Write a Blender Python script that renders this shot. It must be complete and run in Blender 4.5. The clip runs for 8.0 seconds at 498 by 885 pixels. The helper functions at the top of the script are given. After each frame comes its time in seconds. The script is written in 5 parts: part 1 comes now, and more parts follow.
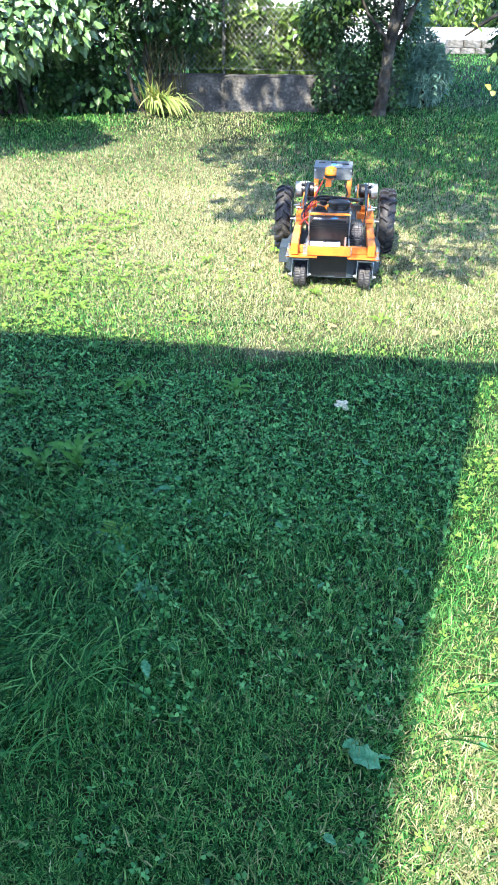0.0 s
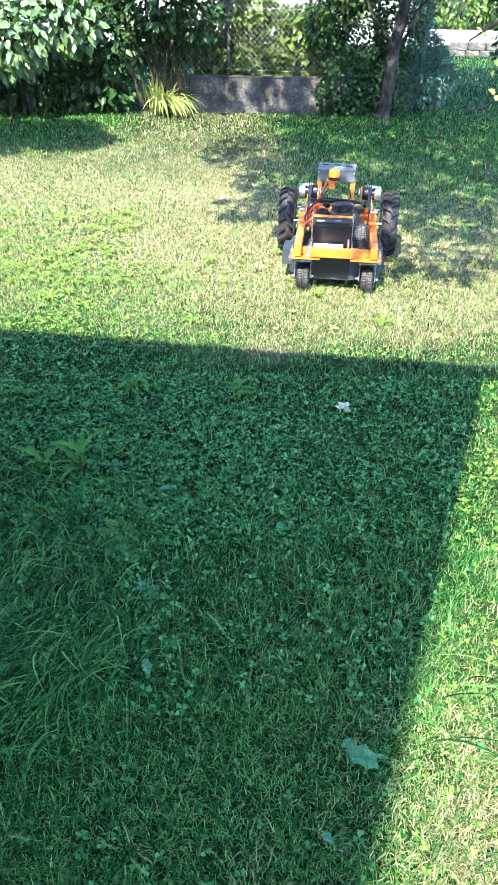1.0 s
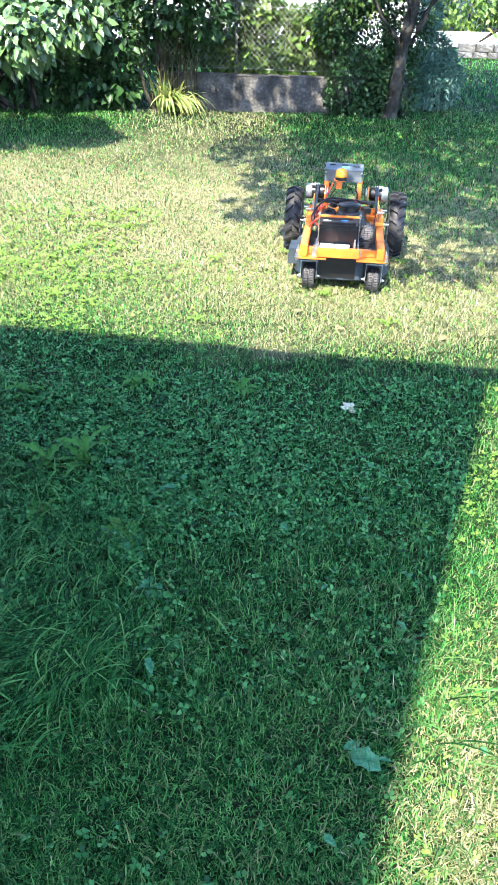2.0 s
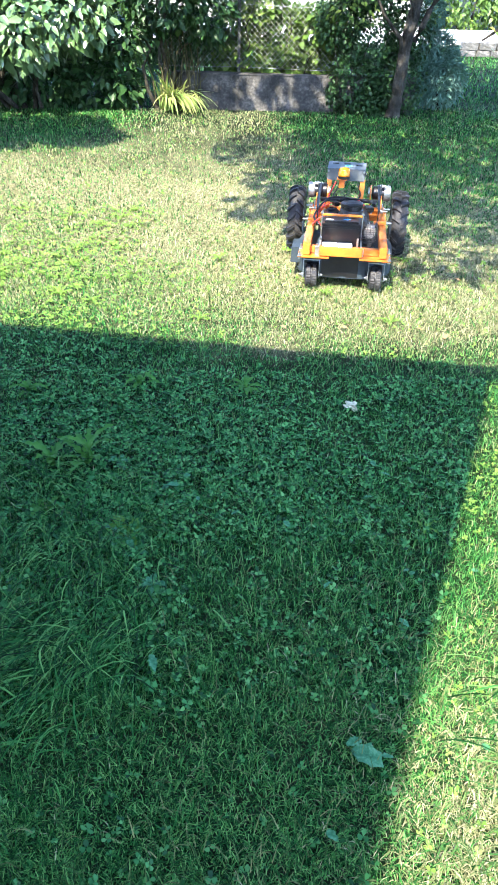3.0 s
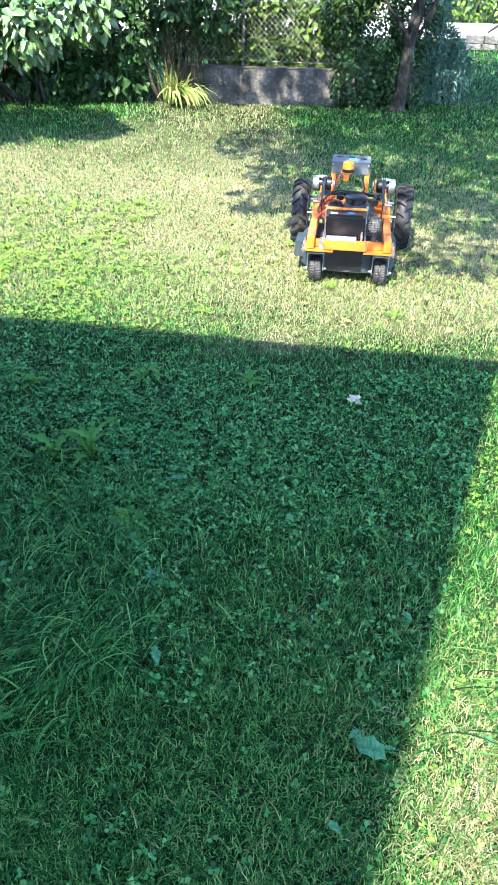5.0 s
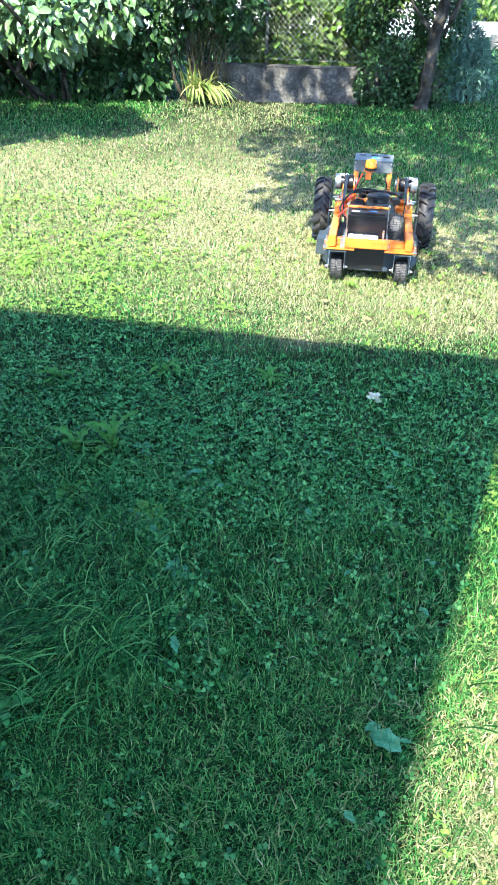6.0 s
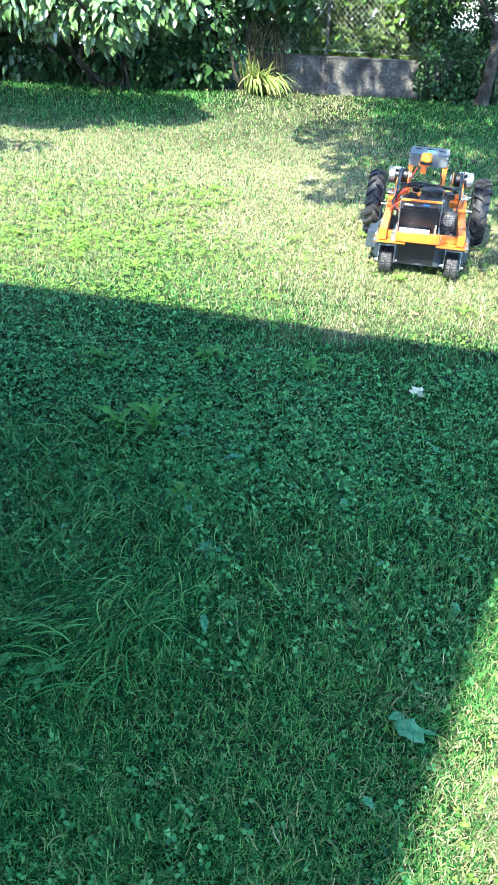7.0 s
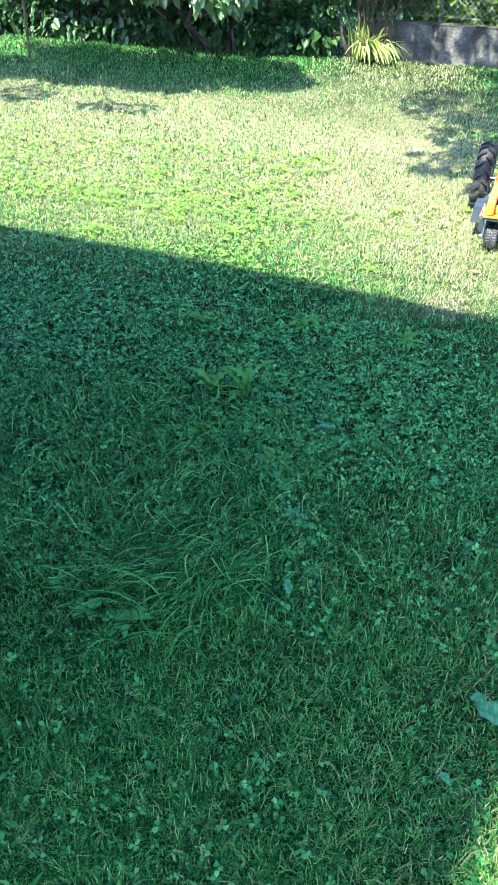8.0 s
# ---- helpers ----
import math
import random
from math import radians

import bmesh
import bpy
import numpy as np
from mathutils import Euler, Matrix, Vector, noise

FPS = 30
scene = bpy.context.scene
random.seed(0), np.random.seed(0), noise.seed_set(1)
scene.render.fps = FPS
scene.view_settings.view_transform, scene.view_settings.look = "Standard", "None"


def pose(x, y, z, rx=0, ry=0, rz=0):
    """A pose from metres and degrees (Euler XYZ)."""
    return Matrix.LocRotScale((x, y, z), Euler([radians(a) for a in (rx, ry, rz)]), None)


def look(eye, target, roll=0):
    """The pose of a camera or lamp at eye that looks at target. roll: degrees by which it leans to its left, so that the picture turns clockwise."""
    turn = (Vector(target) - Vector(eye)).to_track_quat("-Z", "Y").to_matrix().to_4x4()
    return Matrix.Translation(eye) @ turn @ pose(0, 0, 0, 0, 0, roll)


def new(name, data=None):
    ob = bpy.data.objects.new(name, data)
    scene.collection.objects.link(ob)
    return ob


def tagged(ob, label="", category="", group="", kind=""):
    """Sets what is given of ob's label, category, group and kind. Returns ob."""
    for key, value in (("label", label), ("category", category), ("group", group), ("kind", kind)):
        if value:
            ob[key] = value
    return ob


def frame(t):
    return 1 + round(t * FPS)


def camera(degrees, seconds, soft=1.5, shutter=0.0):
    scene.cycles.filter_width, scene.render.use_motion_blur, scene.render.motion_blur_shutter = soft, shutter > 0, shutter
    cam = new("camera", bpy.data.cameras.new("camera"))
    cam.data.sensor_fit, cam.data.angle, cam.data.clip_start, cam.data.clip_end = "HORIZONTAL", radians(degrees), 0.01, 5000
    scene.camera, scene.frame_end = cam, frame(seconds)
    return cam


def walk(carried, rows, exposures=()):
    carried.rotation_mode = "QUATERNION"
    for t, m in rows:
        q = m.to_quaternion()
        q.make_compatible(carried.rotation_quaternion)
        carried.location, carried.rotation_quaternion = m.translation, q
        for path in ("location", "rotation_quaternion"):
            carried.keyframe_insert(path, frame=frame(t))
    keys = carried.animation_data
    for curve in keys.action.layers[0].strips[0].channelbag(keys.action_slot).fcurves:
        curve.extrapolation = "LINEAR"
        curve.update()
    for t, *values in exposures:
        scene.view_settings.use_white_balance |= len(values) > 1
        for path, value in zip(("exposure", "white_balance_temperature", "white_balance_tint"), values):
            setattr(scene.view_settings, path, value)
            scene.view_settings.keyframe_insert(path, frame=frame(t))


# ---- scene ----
SUN, SKY, EXPOSE = 3.3, 0.135, 3.0
cam = camera(37.5, 8.0, soft=1.0)
PATH = [
    (0, (-0.005, 0.127, 1.532), (-0.002, 1.817, 0.462), 0.3),
    (0.5, (-0.012, 0.116, 1.549), (-0.013, 1.805, 0.479), 0.4),
    (1, (-0.009, 0.115, 1.544), (-0.008, 1.805, 0.474), 0.8),
    (1.5, (-0.016, 0.124, 1.539), (-0.014, 1.813, 0.469), 1.4),
    (3, (-0.021, 0.113, 1.541), (-0.031, 1.801, 0.467), 1.4),
    (3.5, (-0.017, 0.113, 1.54), (-0.028, 1.799, 0.465), 1.4),
    (4, (-0.016, 0.114, 1.535), (-0.028, 1.798, 0.456), 1.4),
    (4.5, (-0.017, 0.115, 1.535), (-0.028, 1.797, 0.452), 1.5),
    (6, (-0.031, 0.087, 1.534), (-0.095, 1.764, 0.445), 1.4),
    (6.5, (-0.029, 0.072, 1.527), (-0.137, 1.744, 0.435), 1.9),
    (7, (-0.02, 0.064, 1.518), (-0.195, 1.722, 0.413), 2.1),
    (7.5, (-0.012, 0.062, 1.509), (-0.232, 1.692, 0.371), 2.4),
    (8, (-0.068, 0.039, 1.499), (-0.436, 1.62, 0.331), 2.1),
]
walk(cam, [(t, look(eye, target, roll)) for t, eye, target, roll in PATH],
     exposures=[(0.0, EXPOSE, 5600, 17), (3.0, EXPOSE, 5600, 17), (4.5, EXPOSE, 5600, 16), (6.0, EXPOSE + 0.03, 5450, 12), (7.0, EXPOSE + 0.1, 5350, 10), (8.0, EXPOSE + 0.22, 5350, 9)])


# ---- world, sun ----
SUN_EL = radians(50)
SUN_GO = Vector((0.36, 0.93, 0)).normalized()      # the way the light travels over the ground
REACH = 1 / math.tan(SUN_EL)
world = bpy.data.worlds.new("sky_world")
scene.world = world
world.use_nodes = True
wn = world.node_tree
sky = wn.nodes.new("ShaderNodeTexSky")
sky.sky_type = "NISHITA"
sky.sun_disc = False
sky.ozone_density = 3.0
sky.sun_elevation = SUN_EL
sky.sun_rotation = math.atan2(-SUN_GO.x, -SUN_GO.y)
wn.links.new(sky.outputs[0], wn.nodes["Background"].inputs[0])
wn.nodes["Background"].inputs[1].default_value = SKY
sun = new("sun", bpy.data.lights.new("sun", "SUN"))
sun.data.energy, sun.data.angle, sun.data.color = SUN, radians(0.53), (1.0, 0.86, 0.6)
way = Vector((SUN_GO.x * math.cos(SUN_EL), SUN_GO.y * math.cos(SUN_EL), -math.sin(SUN_EL)))
sun.matrix_world = Matrix.Translation((0, 0, 12)) @ way.to_track_quat("-Z", "Y").to_matrix().to_4x4()


# ---- materials ----
def material(name, colours, scale=8.0, rough=0.6, metal=0.0, bump=0.0, fine=90.0, island=0.0, translucent=0.0,
             fine_amount=0.35, spec=0.5, coat=0.0, coords="Object"):
    """Node material: a ramp of colours over two sizes of noise, with relief, island variation and see-through light."""
    m = bpy.data.materials.new(name)
    m.use_nodes = True
    t = m.node_tree
    n, l = t.nodes, t.links
    b = n["Principled BSDF"]
    co = n.new("ShaderNodeTexCoord")
    a = n.new("ShaderNodeTexNoise")
    a.inputs["Scale"].default_value = scale
    a.inputs["Detail"].default_value = 4
    f = n.new("ShaderNodeTexNoise")
    f.inputs["Scale"].default_value = fine
    f.inputs["Detail"].default_value = 3
    for x in (a, f):
        l.new(co.outputs[coords], x.inputs["Vector"])
    mix = n.new("ShaderNodeMath")
    mix.operation = "MULTIPLY_ADD"
    l.new(f.outputs[0], mix.inputs[0])
    mix.inputs[1].default_value = fine_amount
    sub = n.new("ShaderNodeMath")
    sub.operation = "SUBTRACT"
    l.new(a.outputs[0], sub.inputs[0])
    sub.inputs[1].default_value = fine_amount / 2
    l.new(sub.outputs[0], mix.inputs[2])
    value = mix
    if island:
        g = n.new("ShaderNodeNewGeometry")
        k = n.new("ShaderNodeMath")
        k.operation = "MULTIPLY_ADD"
        l.new(g.outputs["Random Per Island"], k.inputs[0])
        k.inputs[1].default_value = island
        c = n.new("ShaderNodeMath")
        c.operation = "MULTIPLY_ADD"
        l.new(mix.outputs[0], c.inputs[0])
        c.inputs[1].default_value = 1.0 - island
        l.new(c.outputs[0], k.inputs[2])
        c.inputs[2].default_value = 0.0
        value = k
    r = n.new("ShaderNodeValToRGB")
    el = r.color_ramp.elements
    lo, hi = (0.28, 0.72) if not island else (0.1, 0.9)
    for i, colour in enumerate(colours):
        p = lo + (hi - lo) * i / max(1, len(colours) - 1)
        if i < 2:
            e = el[i]
            e.position = p
        else:
            e = el.new(p)
        e.color = (*colour, 1)
    l.new(value.outputs[0], r.inputs[0])
    l.new(r.outputs[0], b.inputs["Base Color"])
    b.inputs["Metallic"].default_value = metal
    b.inputs["Specular IOR Level"].default_value = spec
    b.inputs["Coat Weight"].default_value = coat
    rr = n.new("ShaderNodeMath")
    rr.operation = "MULTIPLY_ADD"
    l.new(f.outputs[0], rr.inputs[0])
    rr.inputs[1].default_value = 0.3
    rr.inputs[2].default_value = rough - 0.15
    l.new(rr.outputs[0], b.inputs["Roughness"])
    if bump:
        bp = n.new("ShaderNodeBump")
        bp.inputs["Strength"].default_value = bump
        bp.inputs["Distance"].default_value = 0.01
        l.new(f.outputs[0], bp.inputs["Height"])
        l.new(bp.outputs[0], b.inputs["Normal"])
    if translucent:
        tr = n.new("ShaderNodeBsdfTranslucent")
        l.new(r.outputs[0], tr.inputs[0])
        ms = n.new("ShaderNodeMixShader")
        ms.inputs[0].default_value = translucent
        l.new(b.outputs[0], ms.inputs[1])
        l.new(tr.outputs[0], ms.inputs[2])
        l.new(ms.outputs[0], n["Material Output"].inputs[0])
    return m


def glow(name, colour, strength):
    m = bpy.data.materials.new(name)
    m.use_nodes = True
    b = m.node_tree.nodes["Principled BSDF"]
    b.inputs["Base Color"].default_value = (*colour, 1)
    b.inputs["Emission Color"].default_value = (*colour, 1)
    b.inputs["Emission Strength"].default_value = strength
    return m


SOIL = material("soil_thatch", [(0.004, 0.007, 0.0025), (0.01, 0.017, 0.006), (0.03, 0.04, 0.015)], 2.2, 0.95, bump=0.5, fine=60, spec=0.1)


def add_thatch(m):
    """Dead straw between shorn blades; sunlit middle painted paler, shaded ends left dark."""
    n, l = m.node_tree.nodes, m.node_tree.links
    b = n["Principled BSDF"]
    co, xyz, a, mul, clampit, mix = (n.new("ShaderNode" + k) for k in ("TexCoord", "SeparateXYZ", "TexNoise", "Math", "MapRange", "MixRGB"))
    l.new(co.outputs["Object"], xyz.inputs[0])
    l.new(co.outputs["Object"], a.inputs["Vector"])
    a.inputs["Scale"].default_value = 1.4
    mul.operation = "MULTIPLY_ADD"
    l.new(a.outputs[0], mul.inputs[0])
    mul.inputs[1].default_value = 3.0
    l.new(xyz.outputs[1], mul.inputs[2])
    l.new(mul.outputs[0], clampit.inputs[0])
    # Pale from about where the house shade ends.
    clampit.inputs[1].default_value, clampit.inputs[2].default_value = 4.7, 6.0
    old = b.inputs["Base Color"].links[0].from_socket
    ramp = n.new("ShaderNodeValToRGB")
    e = ramp.color_ramp.elements
    e[0].position, e[0].color, e[1].position, e[1].color = 0.35, (0.045, 0.05, 0.02, 1), 0.72, (0.27, 0.25, 0.14, 1)
    f = n.new("ShaderNodeTexNoise")
    f.inputs["Scale"].default_value = 70
    f.inputs["Detail"].default_value = 4
    l.new(co.outputs["Object"], f.inputs["Vector"])
    l.new(f.outputs[0], ramp.inputs[0])
    back, both = n.new("ShaderNodeMapRange"), n.new("ShaderNodeMath")
    l.new(mul.outputs[0], back.inputs[0])
    # Back to dark soil where tree and shrub shade falls.
    back.inputs[1].default_value, back.inputs[2].default_value = 8.0, 10.0
    back.inputs[3].default_value, back.inputs[4].default_value = 1.0, 0.0
    both.operation = "MULTIPLY"
    l.new(clampit.outputs[0], both.inputs[0])
    l.new(back.outputs[0], both.inputs[1])
    l.new(both.outputs[0], mix.inputs[0])
    l.new(old, mix.inputs[1])
    l.new(ramp.outputs[0], mix.inputs[2])
    l.new(mix.outputs[0], b.inputs["Base Color"])


add_thatch(SOIL)
GRASS = material("grass_green", [(0.003, 0.016, 0.0025), (0.012, 0.075, 0.013), (0.042, 0.18, 0.036), (0.165, 0.34, 0.085)], 1.3, 0.5, island=0.84, translucent=0.27, fine_amount=0.1, spec=0.11)
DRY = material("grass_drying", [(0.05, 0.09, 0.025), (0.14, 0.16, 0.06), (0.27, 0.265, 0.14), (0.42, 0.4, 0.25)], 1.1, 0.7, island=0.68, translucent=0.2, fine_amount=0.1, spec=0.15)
CLIPPING = material("dry_grass_clipping", [(0.018, 0.055, 0.012), (0.05, 0.1, 0.026), (0.15, 0.175, 0.065)], 3.0, 0.7, island=0.85, translucent=0.1, fine_amount=0.1, spec=0.06)
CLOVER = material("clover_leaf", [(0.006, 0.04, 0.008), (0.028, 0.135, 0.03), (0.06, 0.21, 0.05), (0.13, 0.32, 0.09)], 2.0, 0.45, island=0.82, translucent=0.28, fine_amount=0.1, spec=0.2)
DANDELION = material("dandelion_leaf", [(0.028, 0.105, 0.015), (0.055, 0.165, 0.026), (0.11, 0.24, 0.048)], 28, 0.5, island=0.5, translucent=0.3, bump=0.3, spec=0.12)
# Yellower lit copy of the clover and dandelion leaf, for sunlit lawn.
SUNLIT_WEED = material("sunlit_weed_leaf", [(0.07, 0.16, 0.02), (0.14, 0.25, 0.035), (0.25, 0.35, 0.065)], 6, 0.5, island=0.6, translucent=0.35, bump=0.1, spec=0.25)
WEED = material("broad_weed_leaf", [(0.05, 0.15, 0.016), (0.09, 0.21, 0.026), (0.16, 0.29, 0.045)], 14, 0.55, island=0.5, translucent=0.35, bump=0.2, spec=0.2)
PALE = material("pale_leaf_underside", [(0.022, 0.11, 0.04), (0.05, 0.18, 0.07), (0.1, 0.26, 0.115)], 45, 0.5, translucent=0.2, bump=0.4, spec=0.3, fine=200, fine_amount=0.6)
DEADLEAF = material("dead_leaf", [(0.12, 0.07, 0.03), (0.24, 0.15, 0.065), (0.36, 0.26, 0.13)], 9, 0.8, island=0.7, translucent=0.15)
WHITE = material("crumpled_white_paper", [(0.12, 0.12, 0.07), (0.34, 0.33, 0.21), (0.5, 0.48, 0.34)], 60, 0.8, bump=0.3)
LILAC = material("shrub_leaf_green", [(0.045, 0.1, 0.026), (0.085, 0.17, 0.05), (0.16, 0.26, 0.1)], 1.6, 0.33, island=0.65, translucent=0.25, spec=0.9)
# Darker green; on the shaded shrub and the gap fillers it stands for shade.
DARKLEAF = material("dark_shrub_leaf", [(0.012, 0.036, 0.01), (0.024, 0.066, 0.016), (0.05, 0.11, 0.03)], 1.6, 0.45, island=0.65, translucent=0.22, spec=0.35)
VINE = material("vine_leaf", [(0.05, 0.11, 0.016), (0.1, 0.18, 0.026), (0.19, 0.27, 0.05)], 2, 0.5, island=0.6, translucent=0.4)
SILVER_LEAF = material("blue_green_leaf", [(0.05, 0.13, 0.085), (0.1, 0.21, 0.15), (0.19, 0.31, 0.23)], 3, 0.6, island=0.6, translucent=0.2)
STRAP = material("strap_leaf", [(0.13, 0.24, 0.045), (0.28, 0.36, 0.09), (0.5, 0.46, 0.2)], 2.5, 0.5, island=0.7, translucent=0.3)
STALK = material("dry_stalk", [(0.03, 0.03, 0.014), (0.07, 0.065, 0.03), (0.15, 0.13, 0.06)], 5, 0.8, island=0.5, spec=0.2)
YELLOWLEAF = material("yellowing_leaf", [(0.06, 0.13, 0.03), (0.13, 0.2, 0.045), (0.42, 0.32, 0.05)], 2, 0.5, island=0.8, translucent=0.35)
BARK = material("rough_bark", [(0.014, 0.0125, 0.009), (0.036, 0.033, 0.025), (0.085, 0.078, 0.062)], 9, 0.9, bump=0.9, fine=45, spec=0.15)
CONCRETE = material("weathered_concrete", [(0.016, 0.017, 0.015), (0.05, 0.049, 0.045), (0.125, 0.12, 0.108)], 5.0, 0.9, bump=0.8, fine=35, fine_amount=0.6)
STONE = material("pale_stone", [(0.28, 0.26, 0.22), (0.42, 0.4, 0.35), (0.55, 0.53, 0.48)], 3, 0.9, bump=0.6, fine=30, island=0.5)
ROADM = material("bleached_road", [(0.42, 0.41, 0.38), (0.55, 0.54, 0.5)], 1.2, 0.9, bump=0.3, fine=40)
PLASTER = material("ochre_plaster", [(0.14, 0.105, 0.065), (0.22, 0.175, 0.11)], 1.5, 0.9, bump=0.2, fine=50)
ROOFM = material("roof_sheet", [(0.16, 0.09, 0.06), (0.26, 0.14, 0.09)], 5, 0.8, bump=0.3)
GALV = material("galvanised_wire", [(0.14, 0.15, 0.14), (0.3, 0.31, 0.3)], 12, 0.55, metal=0.7)
DARKSTEEL = material("dark_painted_post", [(0.02, 0.025, 0.02), (0.05, 0.055, 0.045)], 12, 0.6)

ORANGE = material("orange_paint", [(0.38, 0.09, 0.008), (0.52, 0.145, 0.011), (0.6, 0.2, 0.018)], 9, 0.4, bump=0.12, fine=140, coat=0.1)
RUBBER = material("tyre_rubber", [(0.012, 0.012, 0.013), (0.028, 0.028, 0.028), (0.07, 0.067, 0.06)], 8, 0.45, bump=0.3, fine=120, spec=0.25)
RIMM = material("rim_silver_paint", [(0.2, 0.23, 0.26), (0.32, 0.35, 0.37), (0.42, 0.45, 0.46)], 14, 0.42, metal=0.3, bump=0.1)
ZINC = material("zinc_steel", [(0.2, 0.24, 0.25), (0.34, 0.38, 0.38), (0.5, 0.53, 0.52)], 25, 0.36, metal=0.85, bump=0.1)
BOXGREY = material("grey_box_paint", [(0.07, 0.088, 0.092), (0.1, 0.118, 0.122), (0.14, 0.155, 0.155)], 10, 0.5, bump=0.08)
DECKM = material("slate_blue_deck_paint", [(0.02, 0.03, 0.038), (0.03, 0.043, 0.053), (0.055, 0.068, 0.075)], 7, 0.45, bump=0.12, fine=70, spec=0.35)
BLACK = material("black_plastic", [(0.004, 0.0042, 0.0046), (0.007, 0.0072, 0.008), (0.014, 0.014, 0.014)], 14, 0.34, bump=0.06, spec=0.45)
LINKM = material("dark_steel_link", [(0.01, 0.014, 0.02), (0.02, 0.027, 0.036), (0.045, 0.055, 0.065)], 16, 0.42, metal=0.3, bump=0.1)
FORKM = material("dull_galvanised_steel", [(0.12, 0.14, 0.145), (0.22, 0.24, 0.25), (0.36, 0.38, 0.38)], 30, 0.45, metal=0.6, bump=0.15)
DARKSTONE = material("mossy_grey_stone", [(0.05, 0.05, 0.04), (0.1, 0.1, 0.085), (0.18, 0.17, 0.15)], 5, 0.9, bump=0.6, fine=40)
ENGINE = material("engine_casting", [(0.02, 0.02, 0.021), (0.06, 0.06, 0.06), (0.15, 0.15, 0.145)], 22, 0.45, metal=0.6, bump=0.3)
MUFFLER = material("muffler_metal", [(0.2, 0.19, 0.17), (0.42, 0.4, 0.37)], 18, 0.4, metal=0.8, bump=0.2)
AMBER = material("amber_lens", [(0.6, 0.25, 0.003), (0.75, 0.36, 0.005)], 30, 0.25, translucent=0.4, coat=0.6)
BLUESTICK = material("blue_sticker", [(0.03, 0.2, 0.45), (0.05, 0.28, 0.55)], 30, 0.4)
TEALSTICK = material("teal_sticker", [(0.15, 0.5, 0.55), (0.3, 0.62, 0.66)], 60, 0.4)
LABELW = material("white_label", [(0.6, 0.66, 0.68), (0.75, 0.78, 0.78)], 50, 0.5)
REDCABLE = material("red_cable", [(0.45, 0.03, 0.02), (0.6, 0.06, 0.04)], 20, 0.45)
LED = glow("led_glow", (0.92, 0.97, 1.0), 6.0)


# ---- helpers for meshes ----
def gz(x, y):
    """Height of the lawn: level near the house, rising a little to the wall."""
    k = np.clip((np.asarray(y, float) - 3.8) / 5.4, 0, 1)
    return 0.16 * k * k * (3 - 2 * k) + 0.012 * np.sin(x * 1.7 + 0.4) * np.sin(y * 1.3)


def part(name, bm, mat, parent=None, label="", smooth=False, bevel=0.0, segments=2):
    """One bmesh as one mesh object under its thing."""
    if bevel:
        edges = [e for e in bm.edges if len(e.link_faces) == 2 and e.calc_face_angle(0) > 0.6]
        bmesh.ops.bevel(bm, geom=edges, offset=bevel, segments=segments, affect="EDGES", clamp_overlap=True)
    me = bpy.data.meshes.new(name)
    bm.to_mesh(me)
    bm.free()
    if smooth:
        for p in me.polygons:
            p.use_smooth = True
    me.materials.append(mat)
    ob = new(name, me)
    if parent:
        ob.parent = parent
    if label:
        tagged(ob, label)
    return ob


def soup(name, verts, tris, mat, parent=None, smooth=False):
    """One mesh object from arrays of corners and triangles."""
    verts = np.ascontiguousarray(verts, np.float32)
    tris = np.ascontiguousarray(tris, np.int32)
    me = bpy.data.meshes.new(name)
    me.vertices.add(len(verts))
    me.vertices.foreach_set("co", verts.ravel())
    me.loops.add(tris.size)
    me.loops.foreach_set("vertex_index", tris.ravel())
    me.polygons.add(len(tris))
    me.polygons.foreach_set("loop_start", np.arange(0, tris.size, 3, dtype=np.int32))
    me.update(calc_edges=True)
    if smooth:
        me.polygons.foreach_set("use_smooth", np.ones(len(tris), bool))
    me.materials.append(mat)
    ob = new(name, me)
    if parent:
        ob.parent = parent
    return ob


def box(bm, c, s, rot=(0, 0, 0)):
    m = pose(*c, *rot) @ Matrix.Diagonal((*s, 1))
    return bmesh.ops.create_cube(bm, size=1, matrix=m)["verts"]


def rod(bm, a, b, r, r2=None, seg=12):
    a, b = Vector(a), Vector(b)
    d = b - a
    m = Matrix.Translation((a + b) / 2) @ d.to_track_quat("Z", "Y").to_matrix().to_4x4()
    bmesh.ops.create_cone(bm, cap_ends=True, segments=seg, radius1=r, radius2=r if r2 is None else r2, depth=d.length, matrix=m)


def bar(bm, a, b, w, h):
    """A square bar from a to b, w wide and h high."""
    a, b = Vector(a), Vector(b)
    d = b - a
    z = Vector((0, 0, 1)) if abs(d.normalized().z) < 0.95 else Vector((0, 1, 0))
    x = d.normalized()
    y = z.cross(x).normalized()
    z = x.cross(y)
    m = Matrix((x, y, z)).transposed().to_4x4()
    m.translation = (a + b) / 2
    bmesh.ops.create_cube(bm, size=1, matrix=m @ Matrix.Diagonal((d.length, w, h, 1)))


def smooth_line(points, steps=6):
    """Catmull-Rom line through points."""
    p = [Vector(q) for q in points]
    p = [2 * p[0] - p[1]] + p + [2 * p[-1] - p[-2]]
    out = []
    for i in range(1, len(p) - 2):
        for k in range(steps):
            t = k / steps
            a, b, c, d = p[i - 1:i + 3]
            out.append(0.5 * (2 * b + (c - a) * t + (2 * a - 5 * b + 4 * c - d) * t * t + (3 * b - a - 3 * c + d) * t ** 3))
    out.append(p[-2])
    return out


